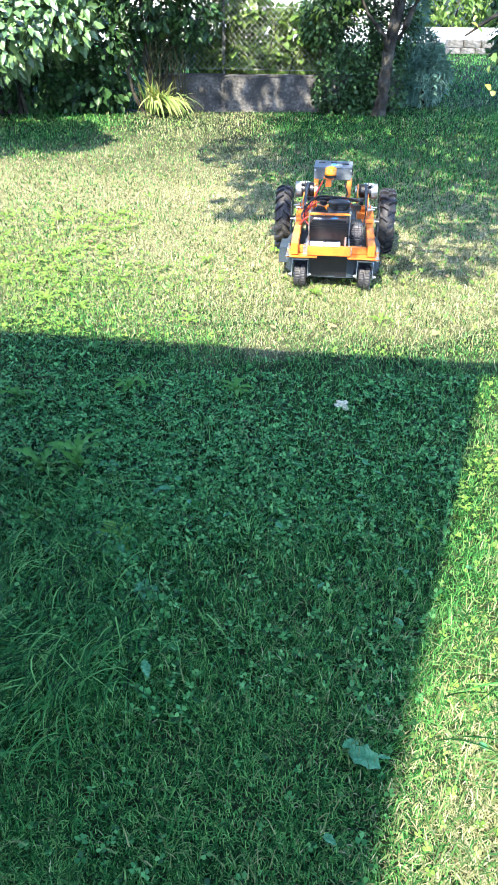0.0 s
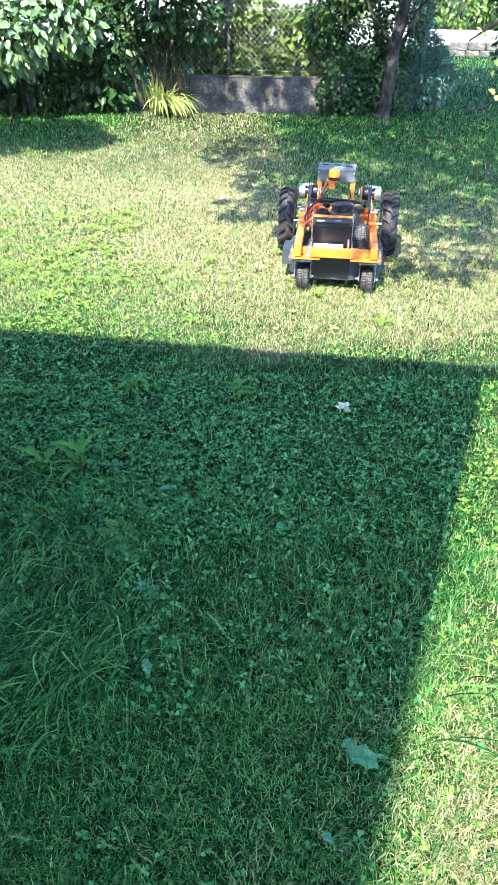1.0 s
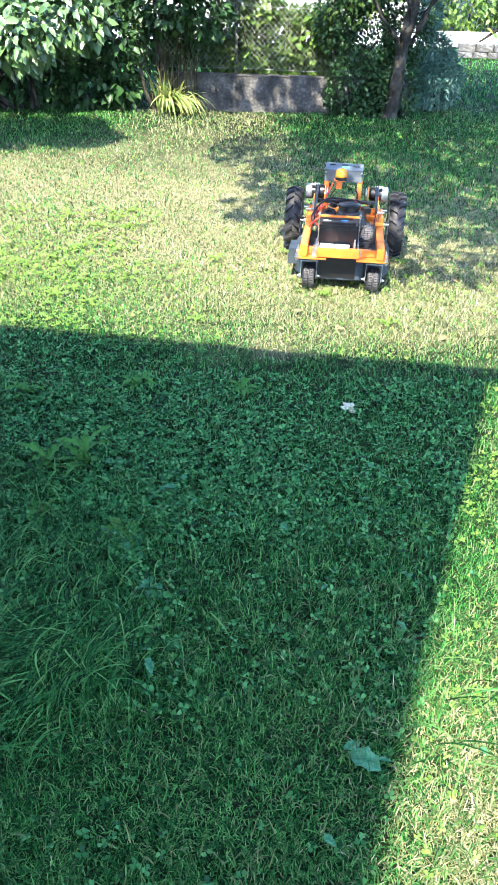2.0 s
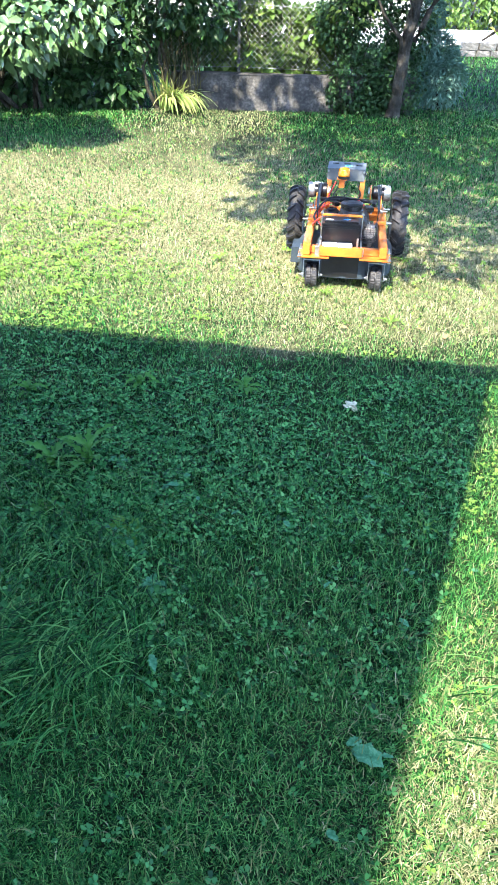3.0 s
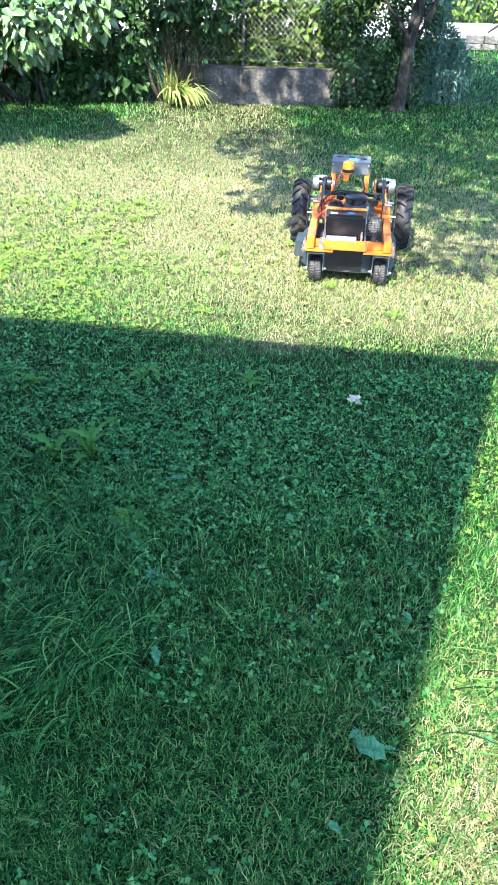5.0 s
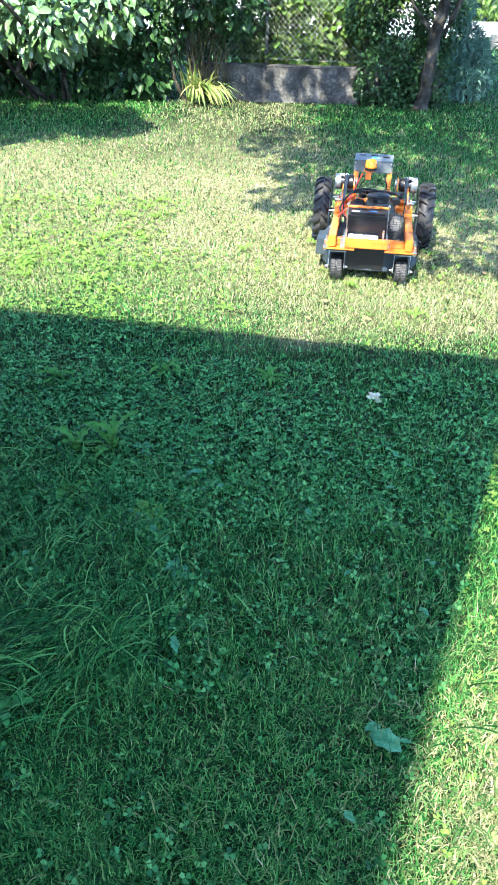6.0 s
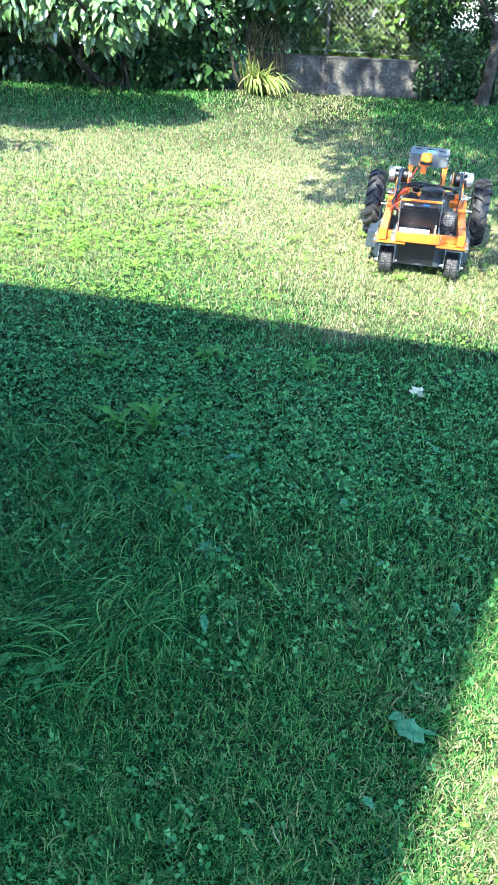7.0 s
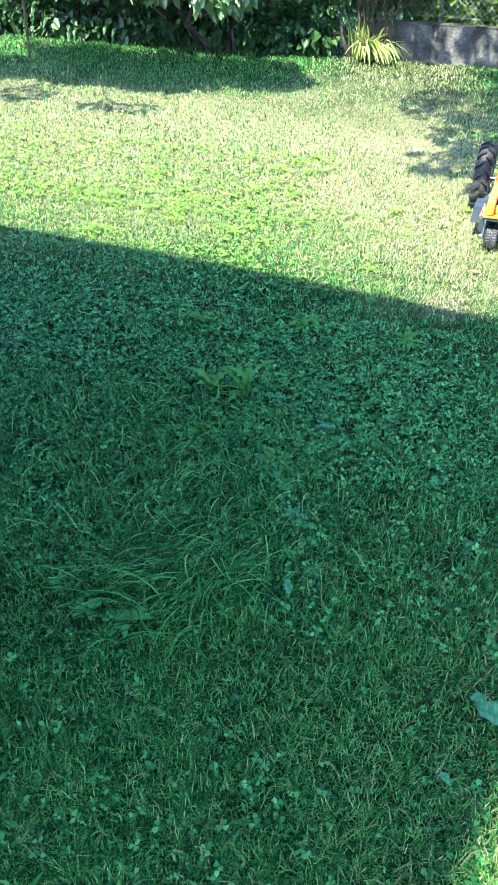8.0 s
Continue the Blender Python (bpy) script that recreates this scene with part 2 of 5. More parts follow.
def pipe(bm, points, radii, seg=7):
    """A round pipe along points; radii is a number or one per point."""
    pts = [Vector(q) for q in points]
    if not hasattr(radii, "__len__"):
        radii = [radii] * len(pts)
    rings = []
    for i, p in enumerate(pts):
        d = (pts[min(i + 1, len(pts) - 1)] - pts[max(i - 1, 0)]).normalized()
        up = Vector((0, 0, 1)) if abs(d.z) < 0.9 else Vector((1, 0, 0))
        u = d.cross(up).normalized()
        v = d.cross(u)
        rings.append([bm.verts.new(p + (u * math.cos(a) + v * math.sin(a)) * radii[i]) for a in (2 * math.pi * k / seg for k in range(seg))])
    for r, q in zip(rings, rings[1:]):
        for k in range(seg):
            bm.faces.new((r[k], r[(k + 1) % seg], q[(k + 1) % seg], q[k]))
    bm.faces.new(rings[0][::-1])
    bm.faces.new(rings[-1])


def lathe(bm, profile, axis="x", seg=40, at=(0, 0, 0)):
    """Turns a profile of (along, radius) round an axis."""
    rings = []
    for s, r in profile:
        ring = []
        for k in range(seg):
            a = 2 * math.pi * k / seg
            c, d = r * math.cos(a), r * math.sin(a)
            co = {"x": (s, c, d), "y": (c, s, d), "z": (c, d, s)}[axis]
            ring.append(bm.verts.new(Vector(co) + Vector(at)))
        rings.append(ring)
    for r, q in zip(rings, rings[1:]):
        for k in range(seg):
            bm.faces.new((r[k], r[(k + 1) % seg], q[(k + 1) % seg], q[k]))
    if profile[0][1] > 1e-4:
        bm.faces.new(rings[0][::-1])
    if profile[-1][1] > 1e-4:
        bm.faces.new(rings[-1])
    bmesh.ops.recalc_face_normals(bm, faces=bm.faces[:])


def prism(bm, outline, z0, z1):
    """An upright prism over a flat outline."""
    lo = [bm.verts.new((x, y, z0)) for x, y in outline]
    hi = [bm.verts.new((x, y, z1)) for x, y in outline]
    n = len(outline)
    bm.faces.new(lo[::-1])
    bm.faces.new(hi)
    for i in range(n):
        bm.faces.new((lo[i], lo[(i + 1) % n], hi[(i + 1) % n], hi[i]))
    bmesh.ops.recalc_face_normals(bm, faces=bm.faces[:])


def bolt(bm, p, way=(0, 0, 1), r=0.009, length=0.03):
    """A bolt end with washer, nut and thread."""
    p, w = Vector(p), Vector(way).normalized()
    rod(bm, p, p + w * 0.002, r * 1.5, seg=14)
    rod(bm, p + w * 0.002, p + w * 0.011, r, seg=6)
    rod(bm, p, p + w * length, r * 0.55, seg=8)


# ---- leaves in arrays ----
rng = np.random.default_rng(7)


def unit(v):
    return v / np.maximum(np.linalg.norm(v, axis=-1, keepdims=True), 1e-9)


def leaf_arrays(base, along, face, length, width, fold=0.15, droop=0.2):
    """Pointed folded leaves: eight corners, seven triangles each, curling down towards the tip."""
    n = len(base)
    along = unit(along)
    side = unit(np.cross(along, face))
    up = np.cross(side, along)
    L, W = np.asarray(length).reshape(-1, 1), np.asarray(width).reshape(-1, 1)
    def at(s, w, lift):
        return base + along * L * s + side * W * w + up * (L * lift)
    v = np.stack([at(0, 0, 0), at(0.3, -0.5, fold * 0.6), at(0.3, 0.5, fold * 0.6), at(0.3, 0, -0.01),
                  at(0.68, -0.37, fold * 0.4 - droop * 0.35), at(0.68, 0.37, fold * 0.4 - droop * 0.35), at(0.66, 0, -droop * 0.4), at(1, 0, -droop)], 1)
    f = np.array([[0, 3, 1], [0, 2, 3], [1, 3, 6], [1, 6, 4], [3, 2, 5], [3, 5, 6], [4, 6, 7], [6, 5, 7]])
    return v.reshape(-1, 3), (f[None] + 8 * np.arange(n)[:, None, None]).reshape(-1, 3)


def blade_arrays(x, y, length, width, lean, turn, base=None):
    """Bent grass blades of three triangles."""
    n = len(x)
    z = gz(x, y) if base is None else base
    root = np.stack([x, y, z], 1)
    d = np.stack([np.cos(turn), np.sin(turn), np.zeros(n)], 1)
    s = np.stack([-np.sin(turn), np.cos(turn), np.zeros(n)], 1) * (width / 2)[:, None]
    up = np.array([0, 0, 1.0])
    a1 = lean * 0.55
    mid = root + (d * np.sin(a1)[:, None] + up * np.cos(a1)[:, None]) * (length * 0.5)[:, None]
    tip = mid + (d * np.sin(lean * 1.3)[:, None] + up * np.cos(lean * 1.3)[:, None]) * (length * 0.5)[:, None]
    v = np.stack([root - s, root + s, mid - s * 0.8, mid + s * 0.8, tip], 1)
    f = np.array([[0, 1, 3], [0, 3, 2], [2, 3, 4]])
    return v.reshape(-1, 3), (f[None] + 5 * np.arange(n)[:, None, None]).reshape(-1, 3)


def crown(name, clumps, count, length, mat, parent, hang=0.5, toward=(0, 0, 0), wide=0.55, light=0.0):
    """Leaves scattered through clumps of (centre, radii): hanging, facing out and up."""
    weight = np.array([c[1][0] * c[1][1] + c[1][2] * c[1][0] for c in clumps])
    pick = rng.choice(len(clumps), count, p=weight / weight.sum())
    cen = np.array([c[0] for c in clumps])[pick]
    rad = np.array([c[1] for c in clumps])[pick]
    way_out = unit(rng.normal(size=(count, 3)))
    r = rng.uniform(0.35, 1.0, (count, 1)) ** 0.5
    base = cen + way_out * rad * r
    along = way_out * 0.8 + rng.normal(size=(count, 3)) * 0.75 + np.array([0, 0, -hang]) + np.array(toward)
    face = np.array([-0.3, -0.75, 0.8]) * light + np.array([0, 0, 0.9]) * (1 - light) + way_out * 0.5 + rng.normal(size=(count, 3)) * 0.4
    ln = length * rng.uniform(0.55, 1.15, count)
    v, f = leaf_arrays(base, along, face, ln, ln * wide * rng.uniform(0.8, 1.15, count))
    return soup(name, v, f, mat, parent, smooth=True)


def root_of(name, x, y, z=None, turn=0):
    ob = new(name)
    ob.matrix_world = pose(x, y, float(gz(x, y)) if z is None else z, 0, 0, turn)
    ob.empty_display_size = 0.1
    return ob


# ---- the ground, road, walls ----
def build_ground():
    xs = np.concatenate([[-400, -120, -40, -15], np.linspace(-8, 8, 65), [15, 40, 120, 400]])
    ys = np.concatenate([[-400, -120, -40, -12, -6, -3], np.linspace(-1, 14, 61), [18, 24, 34, 60, 150, 600]])
    X, Y = np.meshgrid(xs, ys)
    v = np.stack([X, Y, gz(X, Y)], -1).reshape(-1, 3)
    nx = len(xs)
    i = (np.arange(len(ys) - 1)[:, None] * nx + np.arange(nx - 1)).ravel()
    f = np.concatenate([np.stack([i, i + 1, i + nx + 1], 1), np.stack([i, i + nx + 1, i + nx], 1)])
    ob = soup("ground", v, f, SOIL, smooth=True)
    tagged(ob, "soil and thatch under a dry patchy lawn", "ground", kind="structure")


build_ground()

bm = bmesh.new()
box(bm, (0, 24.0, 0.17), (80, 6.2, 0.1))
tagged(part("road", bm, ROADM, bevel=0.02), "sun-bleached pale road beyond the garden", "road", kind="structure")

WALL_Y, WALL_TOP = 9.77, 0.545
bm = bmesh.new()
box(bm, (0.35, WALL_Y + 0.1, 0.24), (2.9, 0.2, 0.6))
bmesh.ops.subdivide_edges(bm, edges=bm.edges[:], cuts=7, use_grid_fill=True)
for v in bm.verts:
    q = noise.noise(v.co * 2.3)
    v.co.y += 0.016 * q
    v.co.z += 0.012 * noise.noise(v.co * 1.7 + Vector((4, 1, 2)))
wall = part("retaining_wall", bm, CONCRETE)
tagged(wall, "low stained grey concrete retaining wall under the fence", "wall", kind="structure")
bm = bmesh.new()
box(bm, (0.35, WALL_Y + 0.1, WALL_TOP + 0.006), (2.9, 0.21, 0.024))
part("wall_coping", bm, CONCRETE, wall, bevel=0.008)


def stone_wall(x0, x1, y, z, rows, depth, name, label, mat=None):
    holder = new(name)
    holder.matrix_world = pose(x0, y, z)
    tagged(holder, label, "wall", kind="structure")
    shapes = []
    for s in range(4):
        b = bmesh.new()
        box(b, (0, 0, 0), (1, 1, 1))
        bmesh.ops.bevel(b, geom=b.edges[:], offset=0.1, segments=1, affect="EDGES")
        for v in b.verts:
            v.co += Vector((random.uniform(-.05, .05), random.uniform(-.05, .05), random.uniform(-.05, .05)))
        me = bpy.data.meshes.new("stone")
        b.to_mesh(me)
        b.free()
        me.materials.append(mat or STONE)
        shapes.append(me)
    h = 0
    for r in range(rows):
        hh = random.uniform(0.11, 0.17)
        x = 0
        while x < x1 - x0:
            w = random.uniform(0.2, 0.42)
            o = new("stone", random.choice(shapes))
            o.parent = holder
            o.matrix_basis = pose(x + w / 2, random.uniform(-.03, .03), h + hh / 2, 0, 0, random.uniform(-4, 4)) @ Matrix.Diagonal((w * .97, depth, hh * .96, 1))
            x += w
        h += hh * 0.97


# ---- chain-link fence ----
def build_fence():
    fence = root_of("chain_link_fence", -0.2, WALL_Y + 0.1, WALL_TOP + 0.02)
    tagged(fence, "sagging galvanised chain-link fence on the concrete wall", "fence")
    for x in (-1.05, -0.11, 1.62):
        bm = bmesh.new()
        box(bm, (x, 0.02, 0.68), (0.035, 0.035, 1.36))
        box(bm, (x, 0.0, 1.37), (0.045, 0.045, 0.02))
        part("post", bm, DARKSTEEL, fence, bevel=0.004)
    for z in (0.06, 0.7, 1.3):
        bm = bmesh.new()
        pipe(bm, smooth_line([(-1.05, 0, z), (-.6, 0, z - .01), (-0.11, 0, z), (0.8, 0, z - .02), (1.62, 0, z)], 4), 0.0025, 5)
        part("line_wire", bm, GALV, fence)
    bm = bmesh.new()
    step, top = 0.062, 1.3
    x = -1.05 - top
    while x < 1.62:
        for s in (1, -1):
            pts = []
            k = 0
            while k * step / 2 <= top:
                px = x + (k * step / 2 if s == 1 else top - k * step / 2)
                pz = 0.04 + k * step / 2
                if -1.05 <= px <= 1.62:
                    pts.append((px + 0.006 * math.sin(pz * 5), 0.008 * s * (1 if k % 2 else -1) + 0.03 * math.sin(px * 2.2) * math.sin(pz * 2.4), pz))
                k += 1
            if len(pts) > 1:
                pipe(bm, pts, 0.0023, 3)
        x += step
    part("wire_mesh", bm, GALV, fence)


build_fence()


# ---- house behind the camera (its shade lies over the near lawn) ----
def build_house():
    house = new("house")
    house.matrix_world = pose(-0.5, -0.7, 0)
    tagged(house, "ochre plastered house whose roof shades the near lawn", "house")
    inv = Vector((-0.5, -0.7, 0))
    go = SUN_GO * REACH
    eave = Vector((1.04, 3.09, 0)) - go * 2.05 + Vector((0, 0, 2.05))
    knee = Vector((0.882, 2.6, 0)) - go * 3.1 + Vector((0, 0, 3.1))
    ridge = Vector((0.255, 0.89, 0)) - go * 7.0 + Vector((0, 0, 7.0))
    ridge += (ridge - eave) * 0.25
    left = Vector((-9.0, 1.17, 0))
    bm = bmesh.new()
    rim = (eave, eave + left, knee + left, ridge + left, ridge, knee)
    lo = [bm.verts.new(p - inv) for p in rim]
    hi = [bm.verts.new(p - inv + Vector((0, 0, 0.12))) for p in rim]
    for q in (lo, hi):
        bm.faces.new((q[0], q[1], q[2], q[5]))
        bm.faces.new((q[5], q[2], q[3], q[4]))
    for i in range(6):
        bm.faces.new((lo[i], lo[(i + 1) % 6], hi[(i + 1) % 6], hi[i]))
    bmesh.ops.recalc_face_normals(bm, faces=bm.faces[:])
    part("roof", bm, ROOFM, house)
    bm = bmesh.new()
    a = eave - inv + Vector((0.3, 0.02, 0.06))
    pipe(bm, [a, a + left * 1.02], 0.06, 10)
    part("gutter", bm, GALV, house)
    bm = bmesh.new()
    tops = [eave + (ridge - eave) * u + left * v - inv for u, v in ((0.3, 0.06), (0.3, 0.97), (0.97, 0.97), (0.97, 0.06))]
    hi = [bm.verts.new(q) for q in tops]
    lo = [bm.verts.new((q.x, q.y, -0.1)) for q in tops]
    bm.faces.new(hi)
    bm.faces.new(lo[::-1])
    for k in range(4):
        bm.faces.new((lo[k], lo[(k + 1) % 4], hi[(k + 1) % 4], hi[k]))
    bmesh.ops.recalc_face_normals(bm, faces=bm.faces[:])
    part("wall", bm, PLASTER, house)


build_house()


# ---- trees and shrubs ----
def limb(bm, a, b, r0, r1, wob=0.08, n=7):
    a, b = Vector(a), Vector(b)
    pts, rad = [], []
    for i in range(n):
        t = i / (n - 1)
        p = a.lerp(b, t)
        k = wob * math.sin(math.pi * t) * (b - a).length
        p += Vector((random.uniform(-k, k), random.uniform(-k, k), random.uniform(-k, k) * 0.5))
        pts.append(p)
        rad.append(r0 + (r1 - r0) * t)
    pipe(bm, pts, rad, 9)


def build_garden_tree():
    tree = root_of("garden_tree", 1.52, 9.5)
    tagged(tree, "slender rough-barked garden tree beside the fence", "tree")
    bm = bmesh.new()
    pipe(bm, smooth_line([(-0.02, 0, -0.1), (0, 0, 0.05), (0.03, 0, 0.4), (0.08, 0.03, 0.85), (0.17, 0.05, 1.35), (0.28, 0.1, 2.0), (0.34, 0.1, 2.9)], 5),
         [0.125 - 0.045 * min(1, i / 7) - 0.0012 * i for i in range(31)], 14)
    for v in bm.verts:
        v.co += Vector((noise.noise(v.co * 9), noise.noise(v.co * 9 + Vector((3, 3, 3))), 0)) * 0.022
    part("trunk", bm, BARK, tree)
    for a, b, r in (((0.1, 0, 0.62), (-0.35, -0.1, 1.25), 0.028), ((0.15, 0.03, 0.8), (0.5, -0.1, 1.6), 0.04),
                    ((0.2, 0.05, 1.4), (-0.6, 0.2, 2.5), 0.05), ((0.28, 0.1, 1.9), (1.1, 0.3, 2.8), 0.05), ((0.12, 0, 0.95), (-0.15, -0.3, 1.5), 0.018)):
        bm = bmesh.new()
        limb(bm, a, b, r, r * 0.4)
        part("limb", bm, BARK, tree)
    crown("crown", [((-0.45, 0.1, 1.75), (0.7, 0.6, 0.45)), ((0.35, 0.1, 2.1), (0.8, 0.7, 0.5)), ((-0.2, 0.2, 2.7), (0.9, 0.8, 0.5)),
                    ((0.9, 0.2, 2.6), (0.7, 0.7, 0.5)), ((-0.55, 0.15, 1.15), (0.35, 0.3, 0.28))], 5200, 0.085, VINE, tree)


build_garden_tree()


def build_vines(name, label, clumps, count, size, mat, x, y, stems):
    v = root_of(name, x, y)
    tagged(v, label, "climber")
    for a, b in stems:
        bm = bmesh.new()
        limb(bm, a, b, 0.009, 0.004, 0.12)
        part("stem", bm, BARK, v)
    crown("foliage", clumps, count, size, mat, v, hang=0.5, toward=(0, -0.3, 0), wide=0.75)


build_vines("ivy_thicket", "dark climbing shrub smothering the fence beside the tree",
            [((0, 0.05, 0.3), (0.33, 0.22, 0.4)), ((0.15, 0.12, 0.85), (0.36, 0.25, 0.4)), ((0.55, 0.15, 0.35), (0.3, 0.2, 0.45)), ((0.6, 0.2, 0.9), (0.3, 0.2, 0.4)), ((0.25, -0.02, 0.15), (0.3, 0.12, 0.2)), ((-0.2, 0.1, 1.0), (0.32, 0.2, 0.35)), ((0.0, 0.1, 1.4), (0.45, 0.3, 0.35)), ((0.32, 0.05, 0.3), (0.2, 0.2, 0.3))],
            11500, 0.05, DARKLEAF, 1.05, 9.6, [((0, 0, 0), (-0.3, 0.1, 1.1)), ((0.1, 0, 0), (0.2, 0.1, 1.2)), ((0.05, 0, 0), (0.0, 0.05, 1.3)), ((-.1, -.02, 0), (-.25, .02, .7))])
build_vines("fence_vine", "bright green vine climbing through the wire fence",
            [((-0.35, 0.06, 0.62), (0.26, 0.1, 0.22)), ((0.25, 0.08, 0.55), (0.3, 0.1, 0.16)), ((0.55, 0.06, 0.85), (0.35, 0.12, 0.3)), ((-0.1, 0.08, 1.05), (0.3, 0.12, 0.2)), ((0.15, 0.05, 0.42), (0.5, 0.08, 0.07)), ((-0.45, 0.2, 0.9), (0.25, 0.1, 0.3)), ((0.3, 0.25, 0.75), (0.6, 0.15, 0.35)), ((0.6, 0.1, 0.5), (0.25, 0.1, 0.3)), ((-0.55, 0.15, 0.6), (0.2, 0.1, 0.3))],
            3900, 0.105, VINE, 0.08, 9.93, [((-.4, 0, .2), (-.2, 0, 1.2)), ((.3, 0, .2), (.6, 0, 1.2)), ((.1, 0, .2), (.2, 0, 1.0))])


def build_shrub(name, label, x, y, clumps, count, size, mat, stems, wide=0.6, hang=0.7, toward=(0, -0.25, 0), light=0.0):
    s = root_of(name, x, y)
    tagged(s, label, "shrub")
    for a, b, r in stems:
        bm = bmesh.new()
        limb(bm, a, b, r, r * 0.35)
        part("stem", bm, BARK, s)
    crown("foliage", clumps, count, size, mat, s, hang=hang, toward=toward, wide=wide, light=light)
    return s


broad = build_shrub("broadleaf_shrub", "broad-leaved green shrub with drooping leaves in full sun", -2.8, 9.5,
            [((-1.2, -0.3, 1.05), (0.6, 0.5, 0.4)), ((-0.5, -0.45, 0.95), (0.6, 0.5, 0.42)), ((0.15, -0.45, 0.85), (0.5, 0.45, 0.42)), ((0.65, -0.2, 1.0), (0.45, 0.4, 0.4)),
             ((-1.0, 0.3, 1.65), (0.8, 0.5, 0.5)), ((0.2, 0.25, 1.55), (0.8, 0.5, 0.5)), ((-0.3, 0.6, 2.2), (1.0, 0.5, 0.5)), ((-1.9, -0.1, 0.95), (0.5, 0.4, 0.45)), ((-0.2, 0.3, 0.9), (1.3, 0.3, 0.5))],
            9000, 0.145, LILAC, [((0, 0, 0), (-0.9, -0.2, 1.6), 0.035), ((0.1, 0, 0), (0.5, -0.2, 1.5), 0.03), ((-0.1, 0.05, 0), (-0.2, 0.1, 2.1), 0.04), ((-.3, 0, 0), (-1.4, -.3, 1.0), 0.025), ((.2, -.05, 0), (.1, -.5, 1.2), .02), ((-0.1, 0, 0), (-0.2, -2.5, 2.2), .03), ((-0.2, 0, 0), (-1.2, -2.6, 2.3), .03)], wide=0.56, hang=0.85, light=0.95)
# Unseen leaves added overhead to shade the lawn; the last two stems carry them.
crown("added_overhang", [((0.05, -2.75, 2.15), (0.5, 0.6, 0.25)), ((-0.6, -2.9, 2.2), (0.6, 0.65, 0.25)), ((-1.3, -2.8, 2.25), (0.6, 0.65, 0.25)), ((-2.0, -2.7, 2.3), (0.5, 0.5, 0.22)), ((0.3, -3.3, 2.2), (0.45, 0.4, 0.2)), ((-0.7, -3.65, 2.25), (0.6, 0.45, 0.2)), ((-1.5, -3.65, 2.3), (0.6, 0.45, 0.22)), ((-2.3, -3.6, 2.35), (0.6, 0.5, 0.22))], 6800, 0.15, LILAC, broad)
# The last clump is added out of view to shade the stalks below.
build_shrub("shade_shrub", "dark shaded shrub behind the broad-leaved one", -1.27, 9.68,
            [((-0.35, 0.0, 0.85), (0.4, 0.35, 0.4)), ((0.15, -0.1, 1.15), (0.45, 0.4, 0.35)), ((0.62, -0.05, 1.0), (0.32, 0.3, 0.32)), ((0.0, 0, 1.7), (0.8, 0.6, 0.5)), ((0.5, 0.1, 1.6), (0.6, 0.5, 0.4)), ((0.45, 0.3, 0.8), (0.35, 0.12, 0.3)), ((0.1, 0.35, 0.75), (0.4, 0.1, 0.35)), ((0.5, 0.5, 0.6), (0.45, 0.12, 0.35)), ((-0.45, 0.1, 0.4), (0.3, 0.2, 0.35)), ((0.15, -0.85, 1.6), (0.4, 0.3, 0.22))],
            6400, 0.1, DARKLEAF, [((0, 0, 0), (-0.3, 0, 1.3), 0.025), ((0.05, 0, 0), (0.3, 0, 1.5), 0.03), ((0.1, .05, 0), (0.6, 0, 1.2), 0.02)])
# Last four clumps and two stems are added out of view to cast shade.
build_shrub("hedge_shrub", "leafy shrub hedge closing the garden side", -4.8, 9.8,
            [((-0.9, -0.1, 0.9), (0.9, 0.6, 0.6)), ((0.3, -0.3, 0.95), (0.9, 0.6, 0.5)), ((0.0, 0, 1.8), (1.4, 0.8, 0.6)), ((0.9, 0.1, 0.7), (0.7, 0.4, 0.5)),
             ((0.0, -3.9, 2.4), (0.45, 0.4, 0.2)), ((0.2, -4.9, 2.3), (0.3, 0.28, 0.15)), ((1.2, -5.2, 2.4), (0.4, 0.15, 0.12)), ((-0.4, -2.8, 2.4), (0.5, 0.4, 0.25))],
            4200, 0.125, LILAC, [((0, 0, 0), (-0.8, 0, 1.5), 0.03), ((0.2, 0, 0), (0.7, -0.2, 1.6), 0.03), ((0.1, 0, 0), (0.1, 0.1, 1.9), 0.035), ((0.1, 0, 1.2), (0.0, -3.9, 2.4), 0.03), ((0.0, -3.0, 2.2), (1.2, -5.2, 2.4), 0.015)])
# Dark leaves added to fill the shaded void under the shrubs.
build_shrub("undergrowth_fill", "low dark undergrowth added to fill the shaded gap beneath the shrubs", -3.2, 9.62,
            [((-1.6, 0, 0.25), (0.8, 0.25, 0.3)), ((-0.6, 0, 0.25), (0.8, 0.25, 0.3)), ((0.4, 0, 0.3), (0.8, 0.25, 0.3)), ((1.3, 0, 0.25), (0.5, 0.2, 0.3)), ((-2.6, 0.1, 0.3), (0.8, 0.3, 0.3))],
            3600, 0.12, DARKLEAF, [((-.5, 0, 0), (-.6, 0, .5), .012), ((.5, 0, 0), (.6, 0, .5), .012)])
# Dark backdrop added to hide the bright road and deepen the gaps.
build_shrub("dark_backdrop", "dense dark foliage added as a backdrop behind the shrubs", -3.7, 10.9,
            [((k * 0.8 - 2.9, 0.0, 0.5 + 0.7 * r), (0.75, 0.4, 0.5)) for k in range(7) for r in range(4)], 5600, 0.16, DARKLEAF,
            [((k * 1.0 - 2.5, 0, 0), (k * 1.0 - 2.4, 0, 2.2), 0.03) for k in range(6)])
